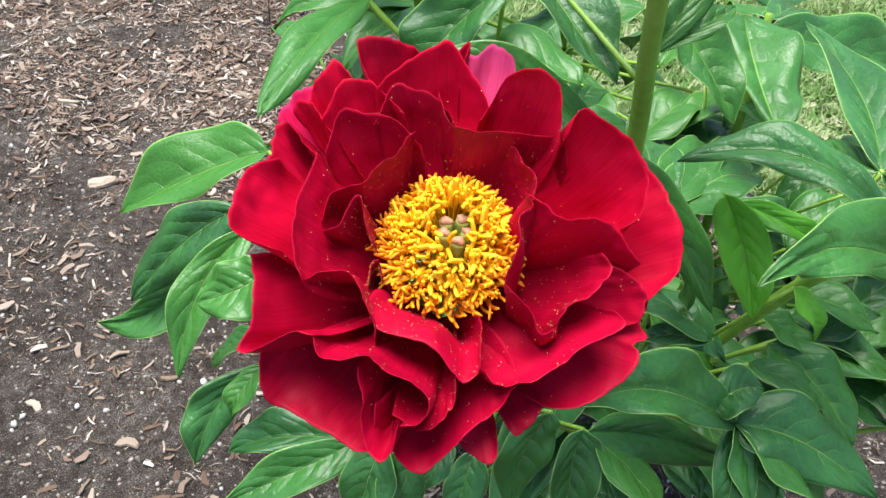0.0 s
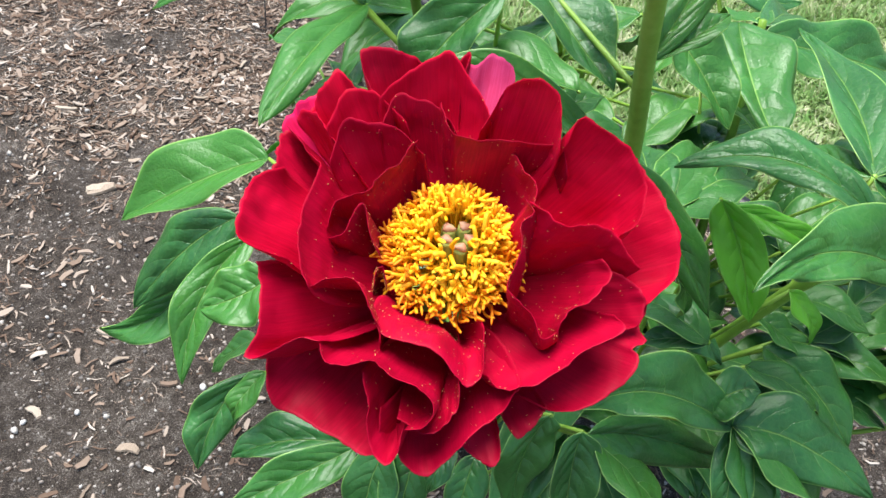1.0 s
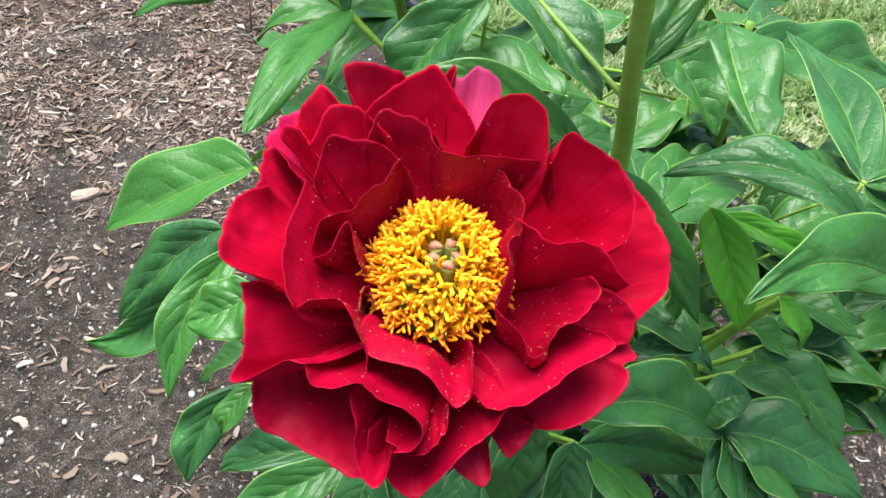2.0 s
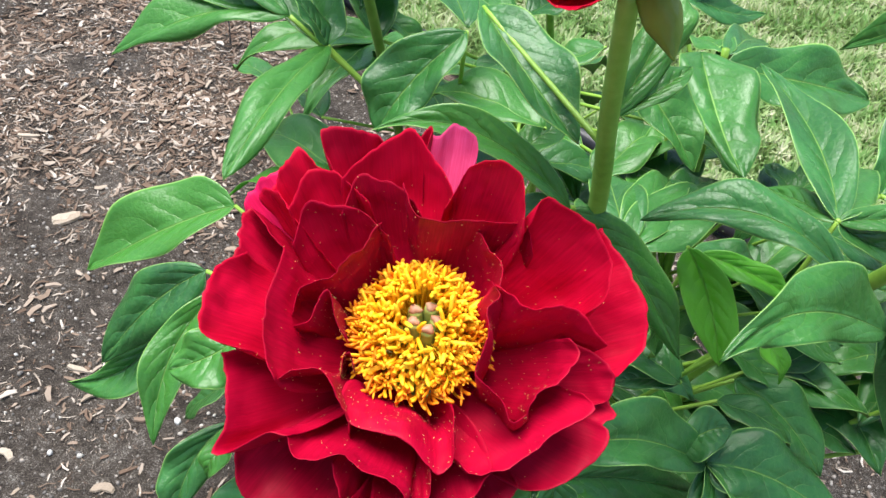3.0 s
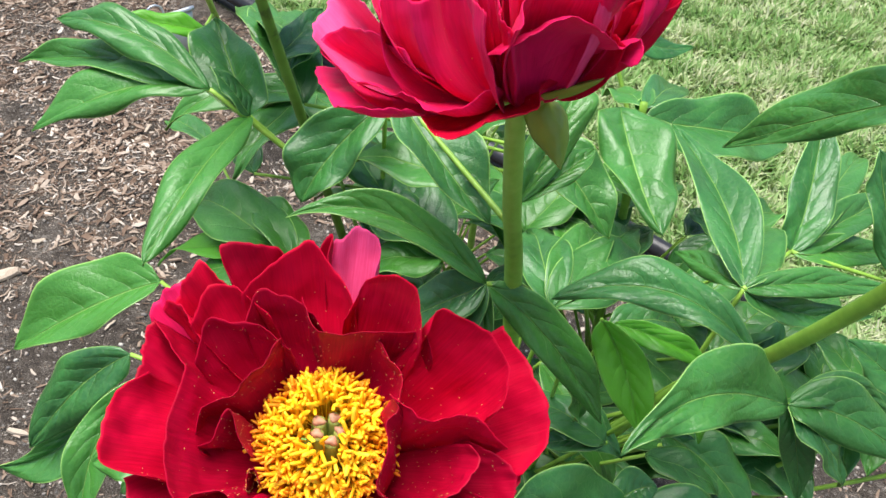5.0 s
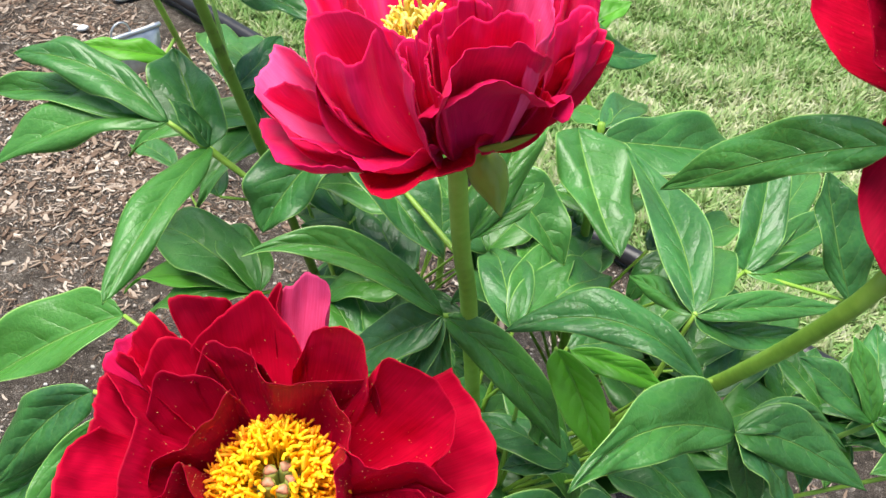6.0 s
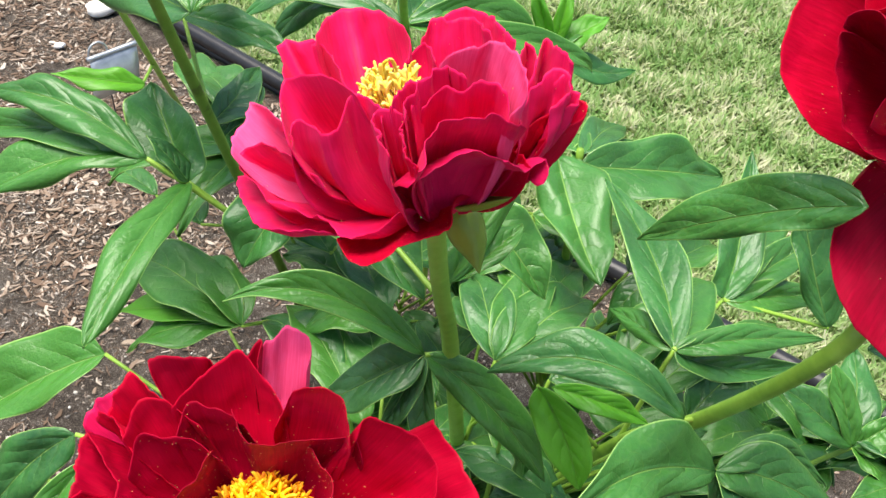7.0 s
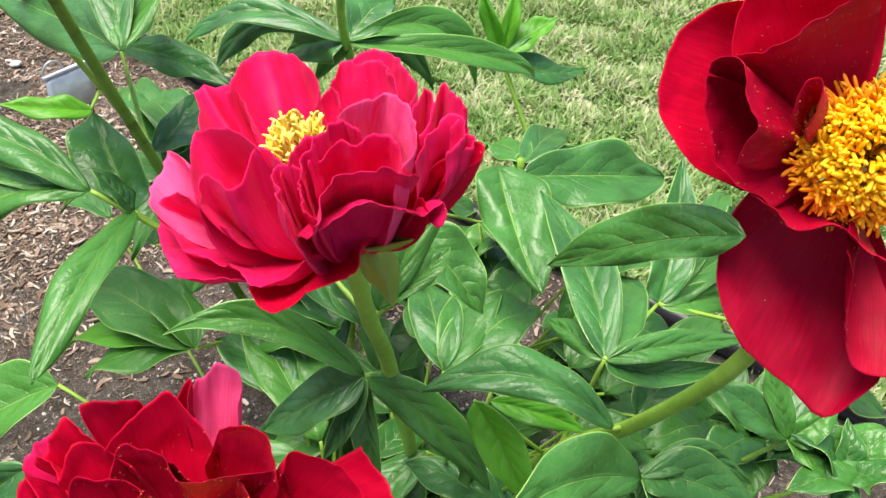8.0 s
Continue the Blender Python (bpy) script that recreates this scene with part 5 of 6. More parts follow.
leaf(stalk_h, (0.3620, 0.5000, 0.4770), (0.4706, 0.6483, 0.4500), 0.030, arch=0.05)
stalk_i = leaf_stalk(peony_3, (0.3620, 0.5000, 0.4770), (0.4345, 0.4833, 0.4700), 0.0013, 0.000)
blade(stalk_i, (0.4345, 0.4833, 0.4700), (0.4152, 0.5026, 0.5100), (0.4022, 0.5293, 0.5450), (-0.0154, 0.0014, 0.0026), (0.0203, 0.0066, 0.0056))
stalk_j = leaf_stalk(peony_3, (0.2550, 0.4900, 0.2000), (0.4550, 0.4270, 0.4120), 0.0018, -0.070)
blade(stalk_j, (0.4550, 0.4270, 0.4120), (0.4230, 0.4390, 0.4367), (0.3951, 0.4495, 0.4500), (0.0080, 0.0088, 0.0061), (-0.0112, -0.0104, -0.0019))
blade(stalk_j, (0.4550, 0.4270, 0.4120), (0.4444, 0.4435, 0.4395), (0.4332, 0.4623, 0.4600), (-0.0101, -0.0009, 0.0017), (0.0085, 0.0019, 0.0037))
leaf(stalk_j, (0.4550, 0.4270, 0.4120), (0.4771, 0.5004, 0.4300), 0.034, arch=0.06)
blade(stalk_j, (0.4550, 0.4270, 0.4120), (0.4734, 0.4331, 0.4234), (0.4908, 0.4405, 0.4300), (-0.0074, 0.0040, 0.0036), (-0.0016, -0.0155, -0.0033))
blade(stalk_j, (0.4550, 0.4270, 0.4120), (0.4986, 0.4161, 0.4048), (0.5348, 0.4302, 0.4100), (-0.0011, 0.0182, 0.0091), (0.0015, -0.0212, -0.0054))
leaf(stalk_j, (0.4550, 0.4270, 0.4120), (0.4749, 0.4022, 0.4000), 0.018, arch=0.06)
blade(peony_3, (0.2875, 0.3241, 0.7157), (0.2647, 0.3493, 0.6883), (0.2342, 0.3762, 0.6470), (-0.0006, 0.0134, 0.0069), (0.0048, -0.0104, -0.0005), name="leaf")
leaf(peony_3, (0.3292, 0.3320, 0.6300), (0.3902, 0.3189, 0.6000), 0.036, name="leaf")
leafy = thing("leafy_peony", (.30, .62, 0), "leafy green peony stem without a flower", "peony", "leafy peony stems")
part("stalk", tube([(.30, .62, -.02), (.30, .63, .2), (.295, .66, .40), (.29, .67, .47)], .005, .003, [STALK], "stalk", 6, 10, .05), leafy)
blade(leafy, (0.2693, 0.6608, 0.4700), (0.2777, 0.5877, 0.4588), (0.2883, 0.5347, 0.4500), (-0.0282, 0.0173, 0.0072), (0.0294, 0.0146, 0.0084), name="leaf")
blade(leafy, (0.2900, 0.6600, 0.4600), (0.3690, 0.6837, 0.4425), (0.4432, 0.7173, 0.4100), (0.0024, 0.0252, 0.0103), (0.0004, -0.0373, -0.0088), name="leaf")
blade(leafy, (0.2900, 0.6600, 0.4600), (0.3093, 0.6893, 0.4515), (0.3538, 0.7258, 0.4400), (-0.0118, 0.0059, 0.0042), (0.0039, -0.0192, -0.0029), name="leaf")
leaf(leafy, (0.2920, 0.6600, 0.4650), (0.2721, 0.6509, 0.4500), 0.014, arch=0.08, name="leaf")
leaf(leafy, (0.2920, 0.6700, 0.4650), (0.3596, 0.7851, 0.4100), 0.036, arch=0.07, name="leaf")
leaf(leafy, (0.2920, 0.6700, 0.4650), (0.2798, 0.7507, 0.4200), 0.040, arch=0.07, name="leaf")
leafy_2 = thing("leafy_peony", (.10, .73, 0), "leafy green peony stem with compound leaves", "peony", "leafy peony stems")
part("stalk", tube([(.10, .73, -.02), (.075, .69, .17), (0.0450, 0.6400, 0.3500), (0.0030, 0.5670, 0.6000), (-0.0220, 0.5230, 0.7550)], .0048, .0034, [STREAKED], "stalk", 6, 10, .05), leafy_2)
leafy_3 = thing("leafy_peony", (-.115, 1.18, 0), "slender light green peony stem leaning outwards", "peony", "leafy peony stems")
part("stalk", tube([(-.115, 1.20, -.02), (-.107, 1.02, .205), (-.097, .81, .47), (-.091, .69, .62)], .0036, .0028, [YOUNG_STALK], "stalk", 6, 10), leafy_3)
stalk_k = leaf_stalk(leafy_2, (0.0136, 0.6067, 0.4400), (-0.0420, 0.6070, 0.4900), 0.0018, 0.000)
blade(stalk_k, (-0.0420, 0.6070, 0.4900), (-0.1045, 0.6125, 0.4823), (-0.1775, 0.6040, 0.4400), (-0.0152, 0.0266, 0.0101), (0.0052, -0.0169, -0.0020))
blade(stalk_k, (-0.0420, 0.6070, 0.4900), (-0.1269, 0.6499, 0.4800), (-0.2189, 0.6929, 0.4400), (-0.0105, 0.0153, 0.0071), (-0.0116, -0.0153, -0.0024))
blade(stalk_k, (-0.0420, 0.6070, 0.4900), (-0.1023, 0.6415, 0.5107), (-0.1667, 0.6655, 0.5000), (-0.0069, 0.0192, 0.0083), (0.0004, -0.0215, -0.0038))
stalk_l = leaf_stalk(leafy_2, (0.0136, 0.6067, 0.4400), (-0.0151, 0.6087, 0.4680), 0.0016, 0.000)
blade(stalk_l, (-0.0151, 0.6087, 0.4680), (-0.0338, 0.6437, 0.4859), (-0.0538, 0.6884, 0.5000), (-0.0307, 0.0009, 0.0020), (0.0257, -0.0076, 0.0014))
leaf(stalk_l, (-0.0151, 0.6087, 0.4680), (-0.0438, 0.6206, 0.5000), 0.020, arch=0.03)
blade(stalk_l, (-0.0151, 0.6087, 0.4680), (-0.0345, 0.5284, 0.4788), (-0.0516, 0.4497, 0.4680), (-0.0180, 0.0001, 0.0020), (0.0167, -0.0004, 0.0032))
stalk_m = leaf_stalk(leafy_2, (0.0850, 0.6400, 0.3600), (0.0850, 0.5900, 0.5050), 0.0016, 0.000)
blade(stalk_m, (0.0850, 0.5900, 0.5050), (0.0497, 0.5656, 0.4747), (0.0303, 0.5497, 0.4400), (-0.0293, 0.0045, 0.0039), (0.0130, -0.0183, -0.0026))
leaf(stalk_m, (0.0850, 0.5950, 0.5050), (0.0529, 0.7221, 0.4600), 0.040)
stalk_yl = leaf_stalk(leafy_3, (-0.0999, 0.8660, 0.4000), (-0.0989, 0.8124, 0.4100), 0.0014, 0.000)
blade(stalk_yl, (-0.0962, 0.8147, 0.4100), (-0.1312, 0.8013, 0.4228), (-0.1731, 0.7949, 0.4300), (-0.0010, 0.0105, 0.0059), (0.0031, -0.0157, -0.0019), mat=YOUNG)
stalk_qn = leaf_stalk(leafy_2, (0.0120, 0.5830, 0.5450), (-0.0229, 0.6903, 0.5600), 0.0014, 0.000)
blade(stalk_qn, (-0.0229, 0.6903, 0.5600), (0.0247, 0.6630, 0.5654), (0.0621, 0.6405, 0.5600), (0.0041, 0.0133, 0.0068), (-0.0023, -0.0150, -0.0016))
blade(stalk_qn, (-0.0229, 0.6903, 0.5600), (-0.0324, 0.7165, 0.5686), (-0.0423, 0.7557, 0.5800), (-0.0064, 0.0023, 0.0033), (0.0080, -0.0036, 0.0023))
blade(stalk_qn, (-0.0229, 0.6903, 0.5600), (-0.0121, 0.7134, 0.5681), (0.0039, 0.7492, 0.5800), (-0.0084, 0.0046, 0.0038), (0.0093, -0.0123, -0.0001))
blade(leafy_2, (-0.0003, 0.6395, 0.5000), (0.0146, 0.6748, 0.5025), (0.0262, 0.7174, 0.5000), (-0.0087, 0.0055, 0.0040), (0.0153, -0.0150, -0.0011), name="leaf")
leaf(leafy_2, (0.0201, 0.6904, 0.4700), (-0.0342, 0.7716, 0.4500), 0.050, name="leaf", arch=0.04)
leaf(leafy_2, (0.0292, 0.6922, 0.5000), (0.0034, 0.6445, 0.4800), 0.030, name="leaf")
leaf(leafy_2, (0.0021, 0.7065, 0.4500), (-0.0635, 0.8200, 0.4200), 0.045, name="leaf")
blade(leafy_2, (0.0062, 0.5895, 0.6200), (-0.0553, 0.6698, 0.5961), (-0.1479, 0.7786, 0.5600), (0.0056, 0.0227, 0.0092), (-0.0016, -0.0288, -0.0055), name="leaf")
leaf(leafy_2, (0.0062, 0.5895, 0.6200), (-0.0314, 0.7536, 0.6000), 0.030, name="leaf")
leaf(leafy_2, (0.0062, 0.5895, 0.6200), (0.0131, 0.7040, 0.6000), 0.035, name="leaf")
leafy_4 = thing("leafy_peony", (.20, .92, 0), "far leafy peony stem with drooping leaves", "peony", "leafy peony stems")
part("stalk", tube([(.20, .92, -.02), (.19, .90, .25), (0.1446, 0.7978, 0.5000), (0.1418, 0.7278, 0.6000)], .005, .0035, [STALK], "stalk", 6, 10), leafy_4)
blade(leafy_4, (0.1446, 0.7978, 0.5000), (0.0573, 0.8301, 0.5116), (-0.0089, 0.8284, 0.4700), (0.0006, 0.0129, 0.0064), (-0.0048, -0.0192, -0.0026), name="leaf")
blade(leafy_4, (0.1446, 0.7978, 0.5000), (0.0710, 0.8383, 0.4979), (0.0196, 0.8399, 0.4400), (-0.0117, 0.0120, 0.0056), (0.0071, -0.0196, -0.0022), name="leaf")
blade(leafy_4, (0.1446, 0.7978, 0.5000), (0.1150, 0.8215, 0.4865), (0.0884, 0.8434, 0.4600), (-0.0053, 0.0165, 0.0072), (0.0091, -0.0295, -0.0051), name="leaf")
blade(leafy_4, (0.1446, 0.7978, 0.5000), (0.1320, 0.8102, 0.4758), (0.1135, 0.8221, 0.4400), (-0.0103, -0.0015, 0.0020), (0.0094, -0.0073, 0.0012), name="leaf")
blade(leafy_4, (0.1446, 0.7978, 0.5000), (0.1927, 0.8345, 0.4850), (0.2318, 0.8403, 0.4200), (0.0137, 0.0103, 0.0063), (-0.0104, -0.0219, -0.0037), name="leaf")
blade(leafy_4, (0.1446, 0.7978, 0.5000), (0.2296, 0.8342, 0.4969), (0.2740, 0.8346, 0.4300), (0.0094, 0.0161, 0.0076), (-0.0087, -0.0195, -0.0028), name="leaf")
blade(leafy_4, (0.1446, 0.7978, 0.5000), (0.2754, 0.8083, 0.4829), (0.3323, 0.8331, 0.4400), (0.0060, 0.0102, 0.0059), (-0.0071, -0.0175, -0.0023), name="leaf")
leaf(leafy_4, (0.1446, 0.7978, 0.5000), (0.1930, 0.8754, 0.5000), 0.048, arch=0.12, roll=-22, name="leaf")
leafy_5 = thing("leafy_peony", (.42, 1.02, 0), "far light green young peony stem", "peony", "leafy peony stems")
part("stalk", tube([(.42, 1.02, -.02), (.41, 1.02, .15), (0.3494, 1.1000, 0.3000)], .004, .003, [STALK], "stalk", 6, 10), leafy_5)
blade(leafy_5, (0.3494, 1.1000, 0.3000), (0.3859, 1.1097, 0.3231), (0.4249, 1.1255, 0.3400), (-0.0059, 0.0184, 0.0075), (0.0054, -0.0207, -0.0025), mat=YOUNG, name="leaf")
blade(leafy_5, (0.3494, 1.1000, 0.3000), (0.3615, 1.1156, 0.3418), (0.3654, 1.1421, 0.3800), (-0.0119, -0.0032, 0.0016), (0.0119, -0.0037, 0.0025), mat=YOUNG, name="leaf")
blade(leafy_5, (0.3494, 1.1000, 0.3000), (0.3328, 1.1103, 0.3442), (0.3173, 1.1248, 0.3800), (-0.0139, -0.0032, 0.0015), (0.0114, -0.0085, 0.0012), mat=YOUNG, name="leaf")
blade(leafy_5, (0.3494, 1.1000, 0.3000), (0.4164, 1.0917, 0.2802), (0.4758, 1.1128, 0.2700), (-0.0022, 0.0172, 0.0075), (-0.0111, -0.0243, -0.0045), name="leaf")
leaf(leafy_5, (0.3494, 1.1000, 0.3000), (0.4069, 1.1185, 0.3200), 0.026, arch=0.08, name="leaf", mat=LEAF)
stalk_n = leaf_stalk(peony, (0.1000, 0.4200, 0.3300), (-0.0619, 0.4994, 0.4000), 0.0014, 0.000)
blade(stalk_n, (-0.0619, 0.4994, 0.4000), (-0.1101, 0.4947, 0.3774), (-0.1747, 0.4846, 0.3300), (-0.0135, 0.0260, 0.0112), (0.0039, -0.0237, -0.0057))
stalk_n = leaf_stalk(peony, (0.1000, 0.4200, 0.3300), (-0.0617, 0.4266, 0.4100), 0.0014, 0.000)
blade(stalk_n, (-0.0617, 0.4266, 0.4100), (-0.0988, 0.4175, 0.3804), (-0.1343, 0.4032, 0.3300), (-0.0183, 0.0106, 0.0062), (0.0142, -0.0125, -0.0019))
stalk_n = leaf_stalk(peony, (0.1000, 0.4200, 0.3300), (-0.0450, 0.4026, 0.4200), 0.0014, 0.000)
blade(stalk_n, (-0.0450, 0.4026, 0.4200), (-0.0690, 0.3685, 0.3958), (-0.0734, 0.3313, 0.3550), (-0.0145, -0.0028, 0.0013), (0.0154, -0.0032, 0.0015))
stalk_n = leaf_stalk(peony, (0.1000, 0.4200, 0.3300), (-0.0981, 0.4318, 0.3450), 0.0014, 0.000)
blade(stalk_n, (-0.0981, 0.4318, 0.3450), (-0.1261, 0.4111, 0.3137), (-0.1695, 0.4115, 0.2900), (-0.0098, 0.0015, 0.0029), (0.0100, -0.0183, -0.0045))
stalk_n = leaf_stalk(peony, (0.1000, 0.4200, 0.3300), (-0.0236, 0.3641, 0.4300), 0.0014, 0.000)
blade(stalk_n, (-0.0236, 0.3641, 0.4300), (-0.0399, 0.3556, 0.4186), (-0.0637, 0.3517, 0.4050), (-0.0095, 0.0115, 0.0067), (0.0092, -0.0191, -0.0043))
stalk_o = leaf_stalk(peony, (0.1200, 0.4300, 0.2200), (-0.0445, 0.3877, 0.3000), 0.0014, 0.000)
blade(stalk_o, (-0.0445, 0.3877, 0.3000), (-0.0665, 0.3640, 0.2836), (-0.0759, 0.3347, 0.2500), (-0.0213, -0.0074, -0.0000), (0.0150, -0.0064, -0.0001))
stalk_o = leaf_stalk(peony, (0.1200, 0.4300, 0.2200), (-0.0257, 0.3460, 0.3600), 0.0014, 0.000)
leaf(stalk_o, (-0.0257, 0.3460, 0.3600), (-0.0416, 0.3268, 0.3300), 0.020)
stalk_o = leaf_stalk(peony, (0.1200, 0.4300, 0.2200), (0.0337, 0.3237, 0.3300), 0.0014, 0.000)
blade(stalk_o, (0.0337, 0.3237, 0.3300), (-0.0089, 0.3234, 0.3231), (-0.0438, 0.3189, 0.3000), (-0.0103, 0.0132, 0.0076), (-0.0075, -0.0123, -0.0022))
stalk_o = leaf_stalk(peony, (0.1200, 0.4300, 0.2200), (0.0389, 0.3037, 0.3600), 0.0014, 0.000)
blade(stalk_o, (0.0389, 0.3037, 0.3600), (0.0084, 0.2857, 0.3498), (-0.0295, 0.2694, 0.3300), (-0.0141, 0.0047, 0.0044), (0.0097, -0.0105, -0.0018))
stalk_o = leaf_stalk(peony, (0.1200, 0.4300, 0.2200), (0.0573, 0.2964, 0.3800), 0.0014, 0.000)
leaf(stalk_o, (0.0573, 0.2964, 0.3800), (0.0488, 0.2750, 0.3200), 0.033)
stalk_o = leaf_stalk(peony, (0.1200, 0.4300, 0.2200), (0.0745, 0.2978, 0.3800), 0.0014, 0.000)
leaf(stalk_o, (0.0745, 0.2978, 0.3800), (0.0702, 0.2736, 0.3300), 0.029)
stalk_o = leaf_stalk(peony, (0.1200, 0.4300, 0.2200), (0.0941, 0.2888, 0.4000), 0.0014, 0.000)
leaf(stalk_o, (0.0941, 0.2888, 0.4000), (0.0838, 0.2705, 0.3800), 0.015)
stalk_o = leaf_stalk(peony, (0.1200, 0.4300, 0.2200), (-0.0581, 0.4320, 0.2800), 0.0014, 0.000)
leaf(stalk_o, (-0.0581, 0.4320, 0.2800), (-0.0932, 0.4235, 0.2400), 0.028)
stalk_o = leaf_stalk(peony, (0.1200, 0.4300, 0.2200), (-0.0940, 0.7811, 0.3000), 0.0014, 0.000)
leaf(stalk_o, (-0.0940, 0.7811, 0.3000), (-0.1592, 0.8452, 0.2700), 0.030)
stalk_p = leaf_stalk(peony, (0.1300, 0.4300, 0.2400), (0.1456, 0.3185, 0.4000), 0.0014, 0.000)
blade(stalk_p, (0.1456, 0.3185, 0.4000), (0.1355, 0.3064, 0.3696), (0.1358, 0.2960, 0.3300), (-0.0149, -0.0050, 0.0007), (0.0162, 0.0043, 0.0039))
stalk_p = leaf_stalk(peony, (0.1300, 0.4300, 0.2400), (0.1686, 0.3281, 0.3750), 0.0014, 0.000)
blade(stalk_p, (0.1686, 0.3281, 0.3750), (0.1676, 0.3157, 0.3483), (0.1715, 0.3017, 0.3100), (-0.0136, -0.0033, 0.0014), (0.0161, 0.0029, 0.0034))
stalk_p = leaf_stalk(peony, (0.1300, 0.4300, 0.2400), (0.1723, 0.3301, 0.3700), 0.0014, 0.000)
blade(stalk_p, (0.1723, 0.3301, 0.3700), (0.2212, 0.3516, 0.3467), (0.2908, 0.3706, 0.3000), (0.0048, 0.0108, 0.0064), (-0.0050, -0.0171, -0.0039))
stalk_p = leaf_stalk(peony, (0.1300, 0.4300, 0.2400), (0.1767, 0.3303, 0.3650), 0.0014, 0.000)
leaf(stalk_p, (0.1767, 0.3303, 0.3650), (0.2274, 0.3115, 0.3100), 0.036)
stalk_p = leaf_stalk(peony, (0.1300, 0.4300, 0.2400), (0.1098, 0.3236, 0.3400), 0.0014, 0.000)
leaf(stalk_p, (0.1098, 0.3236, 0.3400), (0.1035, 0.2948, 0.3000), 0.026)
stalk_q = leaf_stalk(peony, (0.1400, 0.4400, 0.2500), (0.2660, 0.3610, 0.3580), 0.0018, 0.000)
blade(stalk_q, (0.2660, 0.3610, 0.3580), (0.2066, 0.3423, 0.4048), (0.1588, 0.3110, 0.4200), (0.0023, 0.0212, 0.0100), (0.0001, -0.0167, -0.0036))
blade(stalk_q, (0.2465, 0.3615, 0.3700), (0.2628, 0.3713, 0.3809), (0.2780, 0.3740, 0.3800), (-0.0044, 0.0114, 0.0066), (-0.0001, -0.0169, -0.0036))
blade(stalk_q, (0.2660, 0.3610, 0.3580), (0.3135, 0.3602, 0.3520), (0.3680, 0.3491, 0.3200), (0.0051, 0.0243, 0.0112), (-0.0153, -0.0199, -0.0048))
leaf(stalk_q, (0.2660, 0.3610, 0.3580), (0.3378, 0.3401, 0.3000), 0.049)
leaf(stalk_q, (0.3873, 0.4956, 0.3000), (0.4230, 0.4128, 0.2900), 0.047)
leaf(stalk_q, (0.3525, 0.4461, 0.3000), (0.4088, 0.4291, 0.2900), 0.031)
leaf(stalk_q, (0.2660, 0.3610, 0.3580), (0.2937, 0.3245, 0.3000), 0.036)
leaf(stalk_q, (0.2660, 0.3610, 0.3580), (0.2696, 0.3241, 0.3000), 0.030)
stalk_r = leaf_stalk(peony_3, (0.2200, 0.4600, 0.2400), (0.2995, 0.4378, 0.3500), 0.0014, 0.000)
blade(stalk_r, (0.2995, 0.4378, 0.3500), (0.3363, 0.4177, 0.3383), (0.3655, 0.3933, 0.3100), (-0.0211, -0.0068, 0.0004), (0.0158, 0.0144, 0.0074))
stalk_r = leaf_stalk(peony_3, (0.2200, 0.4600, 0.2400), (0.2843, 0.4177, 0.3500), 0.0014, 0.000)
leaf(stalk_r, (0.2843, 0.4177, 0.3500), (0.3385, 0.4008, 0.3300), 0.031)
stalk_r = leaf_stalk(peony_3, (0.2200, 0.4600, 0.2400), (0.3191, 0.4630, 0.3300), 0.0014, 0.000)
leaf(stalk_r, (0.3191, 0.4630, 0.3300), (0.4015, 0.4341, 0.3300), 0.045)
stalk_r = leaf_stalk(peony_3, (0.2200, 0.4600, 0.2400), (0.2143, 0.4350, 0.3800), 0.0014, 0.000)
leaf(stalk_r, (0.2143, 0.4350, 0.3800), (0.2637, 0.4074, 0.3600), 0.031)
stalk_r = leaf_stalk(peony_3, (0.2200, 0.4600, 0.2400), (0.2081, 0.4163, 0.4500), 0.0014, 0.000)
leaf(stalk_r, (0.2081, 0.4163, 0.4500), (0.2235, 0.4063, 0.4000), 0.028)
stalk_r = leaf_stalk(peony_3, (0.2200, 0.4600, 0.2400), (0.2397, 0.4483, 0.4500), 0.0014, 0.000)
leaf(stalk_r, (0.2397, 0.4483, 0.4500), (0.3004, 0.4663, 0.4200), 0.032)
stalk_r = leaf_stalk(peony_3, (0.2200, 0.4600, 0.2400), (0.2728, 0.3938, 0.4500), 0.0014, 0.000)
leaf(stalk_r, (0.2728, 0.3938, 0.4500), (0.2939, 0.3825, 0.4200), 0.018, mat=YOUNG)
# leaves that close the clump behind
stalk_s = leaf_stalk(leafy_2, (0.1000, 0.6550, 0.2800), (0.0233, 0.5541, 0.3700), 0.0016, 0.000)
leaf(stalk_s, (0.0233, 0.5541, 0.3700), (-0.0823, 0.6427, 0.3400), 0.060)
leaf(stalk_s, (0.0233, 0.5541, 0.3700), (-0.0181, 0.6252, 0.3700), 0.043)
leaf(stalk_s, (0.0233, 0.5541, 0.3700), (-0.1042, 0.6083, 0.3000), 0.034, mat=YOUNG)
leaf(stalk_s, (0.0233, 0.5541, 0.3700), (-0.0744, 0.5644, 0.3200), 0.045)
stalk_t = leaf_stalk(leafy_2, (0.1000, 0.6550, 0.2500), (0.1369, 0.5647, 0.3800), 0.0016, 0.000)
leaf(stalk_t, (0.1369, 0.5647, 0.3800), (0.0478, 0.6326, 0.3700), 0.058)
leaf(stalk_t, (0.1369, 0.5647, 0.3800), (0.0687, 0.5571, 0.3600), 0.037)
leaf(stalk_t, (0.1369, 0.5647, 0.3800), (0.0912, 0.6574, 0.3800), 0.050)
stalk_u = leaf_stalk(peony_2, (0.2000, 0.5000, 0.2600), (0.2174, 0.5113, 0.3900), 0.0016, 0.000)
